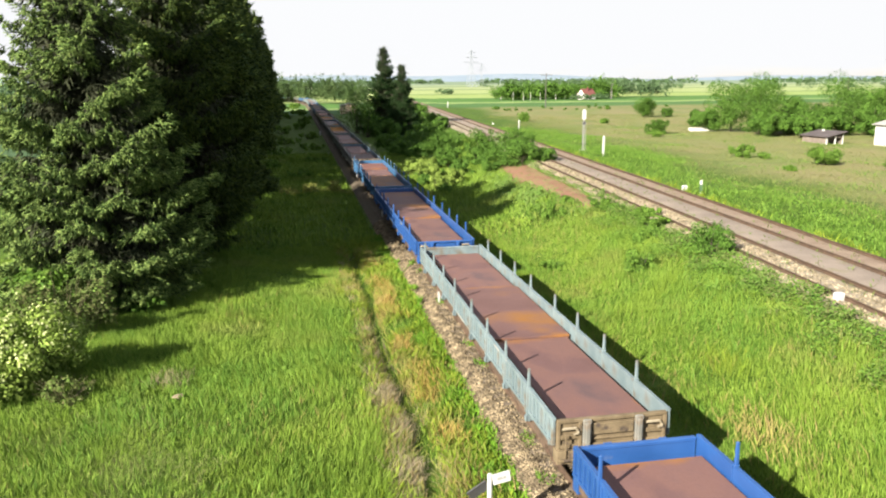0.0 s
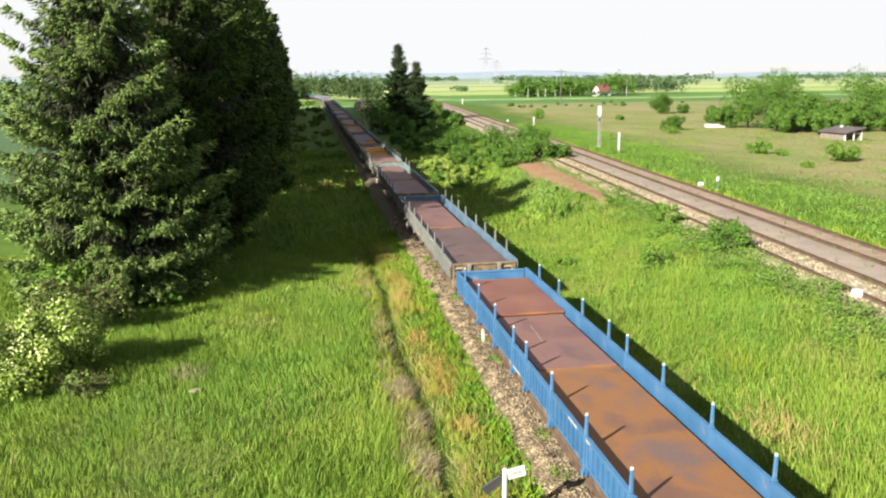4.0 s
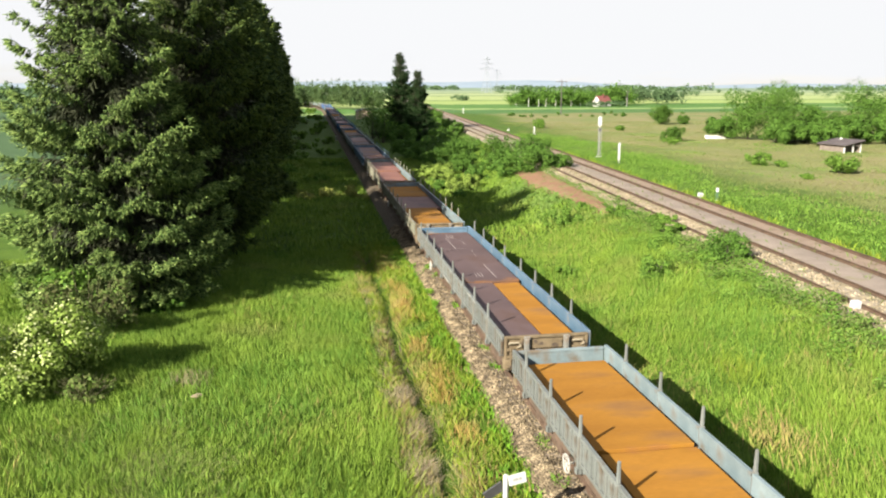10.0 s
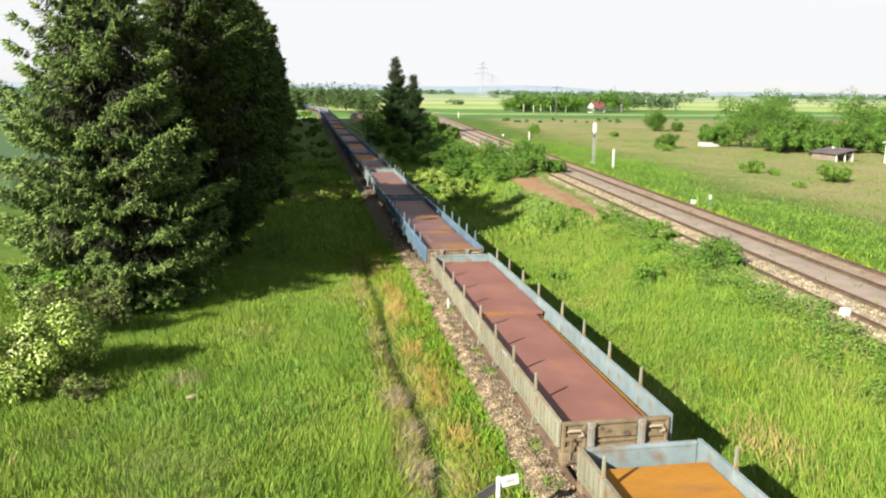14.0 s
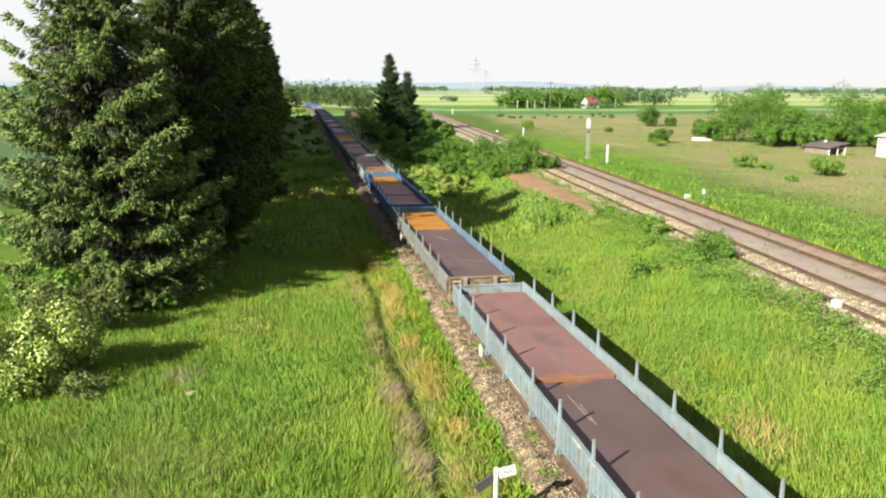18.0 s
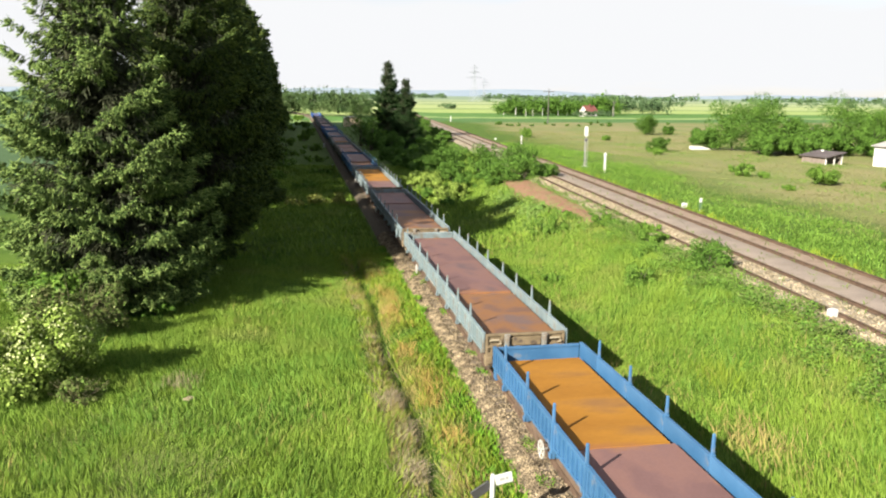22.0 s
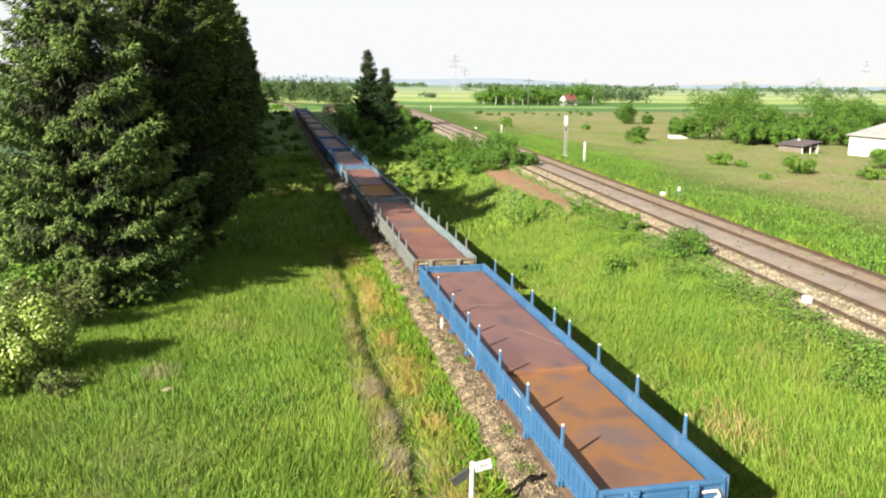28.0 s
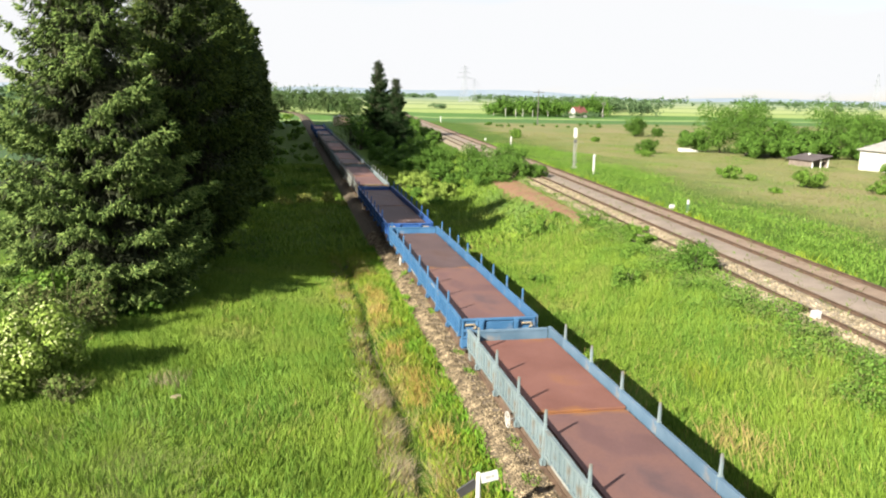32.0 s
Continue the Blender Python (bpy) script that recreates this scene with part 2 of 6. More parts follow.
M_SOIL = mat("bare_reddish_soil", (0.15, 0.078, 0.048), (0.21, 0.112, 0.070), 1.2, 0.95, 14, 0.3, 0.6, spots=(0.16, 0.15, 0.06), spot_scale=1.4, spot_from=0.52, spot_to=0.64)
M_BARK = mat("grey_brown_bark", (0.034, 0.027, 0.021), (0.070, 0.057, 0.045), 3, 0.95, 18, 0.35, 0.8, stretch=(2, 2, 0.4))
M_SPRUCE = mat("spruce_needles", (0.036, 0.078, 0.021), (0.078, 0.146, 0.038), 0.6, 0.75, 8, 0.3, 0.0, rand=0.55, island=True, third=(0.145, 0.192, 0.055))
# Row spruces: a darker copy of the needles, shade put into the colour.
M_SPRUCE_SHADED = mat("shaded_spruce_needles", (0.022, 0.048, 0.016), (0.042, 0.078, 0.024), 0.6, 0.75, 8, 0.3, 0.0, rand=0.45, island=True, third=(0.064, 0.086, 0.017))
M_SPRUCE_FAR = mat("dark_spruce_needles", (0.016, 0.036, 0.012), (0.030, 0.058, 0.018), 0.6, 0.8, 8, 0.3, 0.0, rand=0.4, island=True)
# Inner needles: brown-green, darkened to paint the shaded gaps between tufts.
M_SPRUCE_IN = mat("shade_dark_brown_green_needles", (0.026, 0.036, 0.018), (0.044, 0.046, 0.026), 0.6, 0.85, 8, 0.3, 0.0, rand=0.4, island=True)
M_LEAF = mat("green_leaves", (0.038, 0.092, 0.012), (0.075, 0.150, 0.019), 0.5, 0.65, 6, 0.25, 0.0, rand=0.4, island=True, third=(0.100, 0.170, 0.026))
M_ELDER = mat("elder_leaves", (0.085, 0.150, 0.018), (0.135, 0.205, 0.028), 0.8, 0.65, 6, 0.25, 0.0, rand=0.4, island=True, third=(0.17, 0.225, 0.05))
M_DRYWEED = mat("yellowish_weeds", (0.13, 0.155, 0.03), (0.20, 0.205, 0.05), 0.8, 0.7, 6, 0.25, 0.0, rand=0.35, island=True, third=(0.20, 0.22, 0.055))
M_TWIG = mat("withered_olive_leaves", (0.088, 0.096, 0.036), (0.145, 0.134, 0.058), 0.8, 0.8, 6, 0.25, 0.0, rand=0.4, island=True, third=(0.070, 0.125, 0.022))
M_TWIGS = mat("dry_grey_brown_twigs", (0.100, 0.095, 0.042), (0.16, 0.145, 0.072), 3, 0.9, 18, 0.3, 0.2)
M_LEAF_DARK = mat("dark_green_leaves", (0.025, 0.066, 0.009), (0.050, 0.108, 0.014), 0.4, 0.7, 6, 0.25, 0.0, rand=0.4, island=True, third=(0.058, 0.108, 0.016))
M_LEAF_ORCHARD = mat("orchard_leaves", (0.026, 0.070, 0.010), (0.054, 0.118, 0.016), 0.35, 0.65, 6, 0.2, 0.0, rand=0.3, island=True, third=(0.075, 0.140, 0.022))
# Greyed olive for the far wood, with distance haze in the leaf colour.
M_LEAF_HAZE = mat("haze_tinted_far_leaves", (0.040, 0.074, 0.026), (0.072, 0.106, 0.036), 0.2, 0.8, 3, 0.25, 0.0, rand=0.35, island=True)
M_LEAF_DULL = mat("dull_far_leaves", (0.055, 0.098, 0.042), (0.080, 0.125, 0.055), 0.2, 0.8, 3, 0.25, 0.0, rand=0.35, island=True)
M_BLOSSOM = mat("cream_elder_blossom", (0.32, 0.36, 0.14), (0.44, 0.47, 0.24), 3, 0.7, 30, 0.1, 0.0, rand=0.2, island=True)
M_GRASS = mat("meadow_grass", (0.058, 0.138, 0.013), (0.156, 0.240, 0.024), 0.38, 0.6, 3, 0.25, 0.0, rand=0.28, island=True, third=(0.138, 0.200, 0.034), spots=(0.150, 0.178, 0.042), spot_scale=0.22, spot_from=0.56, spot_to=0.72)
M_RANK = mat("rank_meadow_grass", (0.046, 0.122, 0.013), (0.092, 0.190, 0.022), 0.4, 0.6, 3, 0.2, 0.0, rand=0.3, island=True, third=(0.104, 0.178, 0.030))
M_HAY = mat("pale_lodged_grass", (0.120, 0.158, 0.040), (0.205, 0.215, 0.082), 0.7, 0.7, 3, 0.2, 0.0, rand=0.3, island=True)
M_RUSTGRASS = mat("orange_tan_seed_grass", (0.30, 0.165, 0.055), (0.42, 0.245, 0.095), 1.1, 0.8, 5, 0.25, 0.0, rand=0.3, island=True, third=(0.225, 0.200, 0.050))
M_LUSH = mat("lush_lineside_grass", (0.036, 0.100, 0.010), (0.070, 0.148, 0.017), 0.30, 0.6, 3, 0.25, 0.0, rand=0.25, island=True, third=(0.110, 0.175, 0.030))
M_STRAW = mat("dry_straw_grass", (0.25, 0.165, 0.075), (0.33, 0.235, 0.11), 0.8, 0.8, 5, 0.25, 0.0, rand=0.3, island=True, third=(0.170, 0.180, 0.042))
M_DEAD = mat("grey_dead_grass", (0.160, 0.132, 0.082), (0.27, 0.225, 0.145), 0.8, 0.85, 5, 0.25, 0.0, rand=0.35, island=True)
M_YELLOWWEED = mat("yellow_green_weeds", (0.105, 0.165, 0.014), (0.165, 0.205, 0.024), 0.8, 0.6, 5, 0.2, 0.0, rand=0.3, island=True)
M_WEED = mat("bright_track_weeds", (0.066, 0.152, 0.012), (0.115, 0.205, 0.022), 0.8, 0.6, 5, 0.2, 0.0, rand=0.3, island=True)
M_PALEWEED = mat("pale_broad_leaves", (0.115, 0.180, 0.040), (0.185, 0.240, 0.070), 0.8, 0.6, 5, 0.2, 0.0, rand=0.35, island=True, third=(0.060, 0.120, 0.020))
M_FLOWERGRASS = mat("flowering_meadow_grass", (0.148, 0.158, 0.056), (0.198, 0.176, 0.084), 0.10, 0.85, 2, 0.2, 0.0, rand=0.16, island=True, third=(0.104, 0.134, 0.036))


def edge_rust(m, colour, reach=0.10):
    """Adds orange rust creeping in from the edges of a plate."""
    nt = m.node_tree
    n, l = nt.nodes, nt.links
    b = n["Principled BSDF"]
    old = b.inputs["Base Color"].links[0].from_socket
    tc, sep = n.new("ShaderNodeTexCoord"), n.new("ShaderNodeSeparateXYZ")
    l.new(tc.outputs["Generated"], sep.inputs[0])

    def node(op, a, c=0.0):
        k = n.new("ShaderNodeMath")
        k.operation = op
        for i, v in enumerate((a, c)):
            if isinstance(v, (int, float)):
                k.inputs[i].default_value = v
            else:
                l.new(v, k.inputs[i])
        return k.outputs[0]

    far = node("MAXIMUM", node("ABSOLUTE", node("SUBTRACT", sep.outputs[0], 0.5)), node("ADD", node("ABSOLUTE", node("SUBTRACT", sep.outputs[1], 0.5)), 0.03))
    tx = n.new("ShaderNodeTexNoise")
    tx.inputs["Scale"].default_value, tx.inputs["Detail"].default_value = 1.1, 6
    info = n.new("ShaderNodeObjectInfo")
    shift = n.new("ShaderNodeVectorMath")
    shift.operation = "ADD"
    l.new(tc.outputs["Object"], shift.inputs[0])
    l.new(node("MULTIPLY", info.outputs["Random"], 50.0), shift.inputs[1])
    l.new(shift.outputs[0], tx.inputs["Vector"])
    k = n.new("ShaderNodeMapRange")
    k.inputs[1].default_value, k.inputs[2].default_value = 0.56 - reach, 0.60
    l.new(node("ADD", far, node("MULTIPLY", node("SUBTRACT", tx.outputs[0], 0.5), 0.26)), k.inputs[0])
    mx = n.new("ShaderNodeMix")
    mx.data_type = "RGBA"
    mx.inputs[7].default_value = (*colour, 1)
    l.new(k.outputs[0], mx.inputs[0])
    l.new(old, mx.inputs[6])
    l.new(mx.outputs[2], b.inputs["Base Color"])


for key in LOAD:
    LOAD[key].node_tree.nodes["Principled BSDF"].inputs["Specular IOR Level"].default_value = 0.14
for key in ("m", "r", "g", "b", "x"):
    edge_rust(LOAD[key], (0.24, 0.105, 0.026), 0.06)
edge_rust(LOAD["o"], (0.20, 0.085, 0.035), 0.04)


def ground_material():
    """Meadow near the tracks, flowering meadow beyond them, then strips of crops to the horizon."""
    m = bpy.data.materials.new("meadow_and_fields")
    m.use_nodes = True
    nt = m.node_tree
    n, l = nt.nodes, nt.links
    b = n["Principled BSDF"]
    b.inputs["Roughness"].default_value = 0.9
    b.inputs["Specular IOR Level"].default_value = 0.15
    tc, sep = n.new("ShaderNodeTexCoord"), n.new("ShaderNodeSeparateXYZ")
    l.new(tc.outputs["Object"], sep.inputs[0])

    def math_node(op, a, c):
        k = n.new("ShaderNodeMath")
        k.operation = op
        for i, v in enumerate((a, c)):
            if isinstance(v, (int, float)):
                k.inputs[i].default_value = v
            else:
                l.new(v, k.inputs[i])
        return k.outputs[0]

    def tex(scale, detail=5, stretch=(1, 1, 1)):
        mp, t = n.new("ShaderNodeMapping"), n.new("ShaderNodeTexNoise")
        mp.inputs["Scale"].default_value = stretch
        t.inputs["Scale"].default_value, t.inputs["Detail"].default_value = scale, detail
        l.new(tc.outputs["Object"], mp.inputs["Vector"])
        l.new(mp.outputs[0], t.inputs["Vector"])
        return t.outputs[0]

    def mix(f, a, c):
        k = n.new("ShaderNodeMix")
        k.data_type = "RGBA"
        l.new(f, k.inputs[0])
        for i, v in ((6, a), (7, c)):
            if isinstance(v, tuple):
                k.inputs[i].default_value = (*v, 1)
            else:
                l.new(v, k.inputs[i])
        return k.outputs[2]

    def step(v, lo, hi):
        k = n.new("ShaderNodeMapRange")
        k.inputs[1].default_value, k.inputs[2].default_value = lo, hi
        l.new(v, k.inputs[0])
        return k.outputs[0]

    near = ramp_node(nt, [(0.3, (0.036, 0.074, 0.008)), (0.7, (0.070, 0.118, 0.013))])
    l.new(tex(0.5), near.inputs[0])
    flower = ramp_node(nt, [(0.35, (0.118, 0.148, 0.045)), (0.62, (0.176, 0.158, 0.074))])
    l.new(tex(0.09, 6), flower.inputs[0])
    off = math_node("ADD", math_node("SUBTRACT", sep.outputs[0], math_node("MULTIPLY", sep.outputs[1], 0.078)), math_node("MULTIPLY", tex(0.07), 14.0))
    colour = mix(step(off, 38.0, 46.0), near.outputs[0], flower.outputs[0])
    run = math_node("ADD", sep.outputs[1], math_node("MULTIPLY", sep.outputs[0], -0.05))
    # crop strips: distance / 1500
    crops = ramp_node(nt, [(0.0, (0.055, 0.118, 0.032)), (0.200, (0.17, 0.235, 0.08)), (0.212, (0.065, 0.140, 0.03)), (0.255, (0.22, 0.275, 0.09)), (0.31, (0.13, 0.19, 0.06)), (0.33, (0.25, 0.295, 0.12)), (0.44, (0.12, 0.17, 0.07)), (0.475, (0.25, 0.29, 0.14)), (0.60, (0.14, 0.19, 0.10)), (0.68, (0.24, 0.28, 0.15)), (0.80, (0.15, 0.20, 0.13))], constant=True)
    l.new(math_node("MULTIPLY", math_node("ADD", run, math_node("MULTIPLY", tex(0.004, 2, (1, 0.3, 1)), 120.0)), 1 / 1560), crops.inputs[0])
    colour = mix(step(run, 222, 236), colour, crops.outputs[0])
    colour = mix(step(math_node("MULTIPLY", sep.outputs[0], -1.0), 22.0, 30.0), colour, (0.048, 0.088, 0.036))
    grain = n.new("ShaderNodeMapRange")
    grain.inputs[3].default_value, grain.inputs[4].default_value = 0.65, 1.35
    l.new(tex(6.0, 4), grain.inputs[0])
    hsv = n.new("ShaderNodeHueSaturation")
    l.new(grain.outputs[0], hsv.inputs["Value"])
    l.new(colour, hsv.inputs["Color"])
    l.new(hsv.outputs[0], b.inputs["Base Color"])
    bp = n.new("ShaderNodeBump")
    bp.inputs["Strength"].default_value, bp.inputs["Distance"].default_value = 0.5, 0.1
    l.new(tex(9.0, 4), bp.inputs["Height"])
    l.new(bp.outputs[0], b.inputs["Normal"])
    return m


M_GROUND = ground_material()


# ---------------------------------------------------------------- builders
def part(name, bm, material, parent=None, label=""):
    """One mesh object from a bmesh, or from mesh data that several share, under parent."""
    data = bm
    if isinstance(bm, bmesh.types.BMesh):
        data = bpy.data.meshes.new(name)
        bm.to_mesh(data)
        bm.free()
    if material and not data.materials:
        data.materials.append(material)
    ob = new(name, data)
    if parent:
        ob.parent = parent
    if label:
        tagged(ob, label)
    return ob


def shell(name, verts, faces, material):
    """Mesh data from numpy arrays; faces is an (n, k) array."""
    me = bpy.data.meshes.new(name)
    verts, faces = np.asarray(verts, np.float32), np.asarray(faces, np.int32)
    n, k = faces.shape
    me.vertices.add(len(verts))
    me.vertices.foreach_set("co", verts.ravel())
    me.loops.add(n * k)
    me.loops.foreach_set("vertex_index", faces.ravel())
    me.polygons.add(n)
    me.polygons.foreach_set("loop_start", np.arange(0, n * k, k, dtype=np.int32))
    me.polygons.foreach_set("loop_total", np.full(n, k, np.int32))
    me.update(calc_edges=True)
    if material:
        me.materials.append(material)
    return me


def box(bm, x0, x1, y0, y1, z0, z1, m=None):
    g = bmesh.ops.create_cube(bm, size=1.0)["verts"]
    s = Matrix.Translation(((x0 + x1) / 2, (y0 + y1) / 2, (z0 + z1) / 2)) @ Matrix.Diagonal((x1 - x0, y1 - y0, z1 - z0, 1))
    bmesh.ops.transform(bm, matrix=(m @ s) if m else s, verts=g)
    return g


def rod(bm, a, b, r0, r1=None, seg=10):
    a, b = Vector(a), Vector(b)
    turn = (b - a).to_track_quat("Z", "Y").to_matrix().to_4x4()
    g = bmesh.ops.create_cone(bm, cap_ends=True, segments=seg, radius1=r0, radius2=r0 if r1 is None else r1, depth=(b - a).length)["verts"]
    bmesh.ops.transform(bm, matrix=Matrix.Translation((a + b) / 2) @ turn, verts=g)
    return g


def soften(bm, width=0.01):
    bmesh.ops.bevel(bm, geom=bm.edges[:], offset=width, segments=1, affect="EDGES", clamp_overlap=True)
    return bm


def boxes(*rows, bevel=0.0):
    bm = bmesh.new()
    for row in rows:
        box(bm, *row)
    return soften(bm, bevel) if bevel else bm


def empty(name, m=None):
    ob = new(name)
    if m:
        ob.matrix_world = m
    return ob


def smoothstep(v):
    v = np.clip(v, 0, 1)
    return v * v * (3 - 2 * v)


rng = np.random.default_rng(7)

# ---------------------------------------------------------------- plan
TRACK_X, RAIL_Z = 6.97, 0.55          # the goods line, straight along y, then curving left
BEND_Y, BEND_R = 300.0, 460.0
MAIN_X, MAIN_K, MAIN_Z = 21.30, 0.078, 2.30   # nearer edge of the plan of the double line: x = MAIN_X + MAIN_K * y


def line_place(s):
    """Point and heading (degrees to the left) of the goods line at s metres along it."""
    if s <= BEND_Y:
        return TRACK_X, s, 0.0
    a = (s - BEND_Y) / BEND_R
    return TRACK_X - BEND_R * (1 - math.cos(a)), BEND_Y + BEND_R * math.sin(a), math.degrees(a)


def ground_z(x, y):
    x, y = np.asarray(x, float), np.asarray(y, float)
    inner = MAIN_X + MAIN_K * y - 3.6
    z = 1.78 * smoothstep((x - inner + 9.0) / 7.6)
    z = z - 0.38 * np.exp(-((x - 3.15 - 0.1 * np.sin(y * 0.4)) / 0.33) ** 2) * smoothstep((58 - y) / 12)
    z = z - 0.25 * smoothstep((x - inner - 9.0) / 6.0)
    away = smoothstep((np.abs(x - TRACK_X) - 2.6) / 2.0) * smoothstep((np.abs(x - inner - 1.8) - 5) / 3.0)
    z = z + away * (0.10 * np.sin(x * 0.31 + 1.3 * np.sin(y * 0.17)) * np.sin(y * 0.23 + 0.6) + 0.05 * np.sin(x * 0.9 + y * 0.55))
    return z


def axis(lo, hi, fine_lo, fine_hi, step, grow=1.18):
    v = list(np.arange(fine_lo, fine_hi + 1e-6, step))
    d, p = step, fine_hi
    while p < hi:
        d *= grow
        p += d
        v.append(p)
    d, p = step, fine_lo
    while p > lo:
        d *= grow
        p -= d
        v.insert(0, p)
    return np.array(v)


def sheet(name, xs, ys, zf, material):
    X, Y = np.meshgrid(xs, ys)
    V = np.stack([X, Y, zf(X, Y)], -1).reshape(-1, 3)
    nx, ny = len(xs), len(ys)
    i = (np.arange(ny - 1)[:, None] * nx + np.arange(nx - 1)[None]).ravel()
    me = shell(name, V, np.stack([i, i + 1, i + nx + 1, i + nx], -1), material)
    me.polygons.foreach_set("use_smooth", np.ones(len(me.polygons), bool))
    return new(name, me)


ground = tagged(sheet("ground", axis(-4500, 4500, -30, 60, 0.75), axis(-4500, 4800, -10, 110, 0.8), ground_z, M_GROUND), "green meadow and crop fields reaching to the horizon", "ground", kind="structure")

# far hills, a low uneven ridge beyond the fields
# Blue-grey base colour has the distance haze painted in.
M_HILL = mat("far_hills_painted_haze", (0.17, 0.22, 0.27), (0.22, 0.27, 0.32), 0.004, 0.95, 0.03, 0.15, 0.0)
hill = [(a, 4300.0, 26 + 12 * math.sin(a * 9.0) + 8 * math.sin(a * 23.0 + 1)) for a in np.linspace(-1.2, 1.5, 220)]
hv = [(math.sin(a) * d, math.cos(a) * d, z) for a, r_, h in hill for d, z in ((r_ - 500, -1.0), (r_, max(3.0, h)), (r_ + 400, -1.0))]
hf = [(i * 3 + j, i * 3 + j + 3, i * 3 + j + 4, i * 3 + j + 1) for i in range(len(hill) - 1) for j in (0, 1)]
tagged(new("far_hills", shell("far_hills", hv, hf, M_HILL)), "low blue-green hills on the horizon with painted-in haze", "hills", kind="structure")


# ---------------------------------------------------------------- railway lines
def ribbon(name, places, profile, material, parent=None):
    """Sweep a profile of (side, height) points along places of (x, y, z, heading)."""
    k, V = len(profile), []
    for x, y, z, h in places:
        c, s = math.cos(radians(h)), math.sin(radians(h))
        V += [(x + u * c, y + u * s, z + w) for u, w in profile]
    F = [(i * k + j, i * k + j + 1, (i + 1) * k + j + 1, (i + 1) * k + j) for i in range(len(places) - 1) for j in range(k - 1)]
    ob = new(name, shell(name, V, F, material))
    ob.parent = parent
    return ob


RAIL_SHAPE = [(-0.062, -0.15), (-0.062, -0.135), (-0.012, -0.12), (-0.012, -0.04), (-0.036, -0.03), (-0.036, 0.0), (0.036, 0.0), (0.036, -0.03), (0.012, -0.04), (0.012, -0.12), (0.062, -0.135), (0.062, -0.15)]


def railway(name, places, ballast_profile, ballast_mat, label, sleeper_from, sleeper_to, drop=-0.155):
    top = tagged(empty(name), label, "railway track", kind="structure")
    ribbon("ballast_bed", places, ballast_profile, ballast_mat, top)
    for side in (-0.7535, 0.7535):
        ribbon("rail", places, [(u + side, w) for u, w in RAIL_SHAPE], M_RAIL, top)
    # sleepers, flush in the ballast
    sleeper = boxes((-1.28, 1.28, -0.12, 0.12, -0.30, drop), bevel=0.015)
    data = bpy.data.meshes.new("sleeper")
    sleeper.to_mesh(data)
    sleeper.free()
    data.materials.append(M_SLEEPER)
    (x0, y0, z0, h0), (x1, y1, z1, h1) = places[0], places[1]
    k = (x1 - x0) / (y1 - y0)
    for i in range(int((sleeper_to - sleeper_from) / 0.62)):
        y = sleeper_from + i * 0.62
        ob = new("sleeper", data)
        ob.parent = top
        ob.matrix_basis = pose(x0 + k * (y - y0), y, z0, 0, 0, h0 + random.uniform(-0.5, 0.5))
    return top


goods = [(*line_place(s)[:2], RAIL_Z, line_place(s)[2]) for s in (-420, -200, -50, 0, 50, 100, 150, 200, 250, *range(290, 760, 8))]
railway("goods_track", goods, [(-1.85, -0.62), (-1.62, -0.34), (-1.35, -0.15), (1.35, -0.15), (1.62, -0.34), (1.85, -0.62)], M_BALLAST, "single railway track in grey-brown ballast under the train", 11, 62, -0.142)
turn = -math.degrees(math.atan(MAIN_K))
for off, near in ((0.0, "far"), (-3.6, "near")):
    rows = [(MAIN_X + MAIN_K * y + off, y, MAIN_Z, turn) for y in (-420, -60, 0, 20, 40, 60, 80, 110, 150, 200, 260, 340, 450)]
    prof = [(-1.9, -0.165), (1.05, -0.165), (1.35, -0.24), (2.6, -0.95)] if off == 0 else [(-1.62, -0.75), (-1.42, -0.40), (-1.30, -0.172), (1.7, -0.172)]
    railway("main_line_track", rows, prof, M_TAN if off == 0 else M_BALLAST_OLD, "rusty railway track in pale pinkish ballast", 16, 110, -0.176)
ribbon("gravel_strip", [(MAIN_X + MAIN_K * y - 1.82, y, MAIN_Z, turn) for y in (-420, -60, 0, 30, 60, 110, 200, 450)], [(-0.66, -0.170), (-0.58, -0.152), (0.92, -0.152), (0.98, -0.162)], M_CESS)
bpy.data.objects["gravel_strip"].parent = bpy.data.objects["main_line_track"]

# ---------------------------------------------------------------- goods wagons
HALF, LEN = 1.35, 18.5
STAKES_CAPPED = [1.75, 4.05, 6.40, 8.60, 9.90, 12.10, 14.45, 16.75]     # the kind with white-capped stakes
STAKES = [1.83, 3.93, 6.00, 8.08, 10.75, 12.85, 14.95, 17.08]
mesh_store, wheels = {}, []
M_CHALK = mat("faint_chalk", (0.20, 0.165, 0.16), (0.31, 0.27, 0.26), 8, 0.9, 60, 0.4, 0.0)
M_ROPE = mat("pale_lashing_hook", (0.17, 0.135, 0.09), (0.32, 0.28, 0.20), 6, 0.8, 40, 0.2, 0.1)
M_DULLWHITE = mat("dirty_white_paint", (0.26, 0.25, 0.22), (0.40, 0.39, 0.36), 6, 0.7, 40, 0.2, 0.05)
M_STENCIL = mat("faded_stencil_paint", (0.20, 0.20, 0.185), (0.28, 0.28, 0.26), 6, 0.7, 40, 0.2, 0.0)


def stored(key, make, material):
    """Mesh data built once for each key and material."""
    k = (key, material.name)
    if k not in mesh_store:
        bm = make()
        me = bpy.data.meshes.new(key)
        bm.to_mesh(me)
        bm.free()
        me.materials.append(material)
        mesh_store[k] = me
    return mesh_store[k]


def put(name, key, make, material, parent, m=None, label=""):
    ob = part(name, stored(key, make, material), material, parent, label)
    if m is not None:
        ob.matrix_basis = m
    return ob


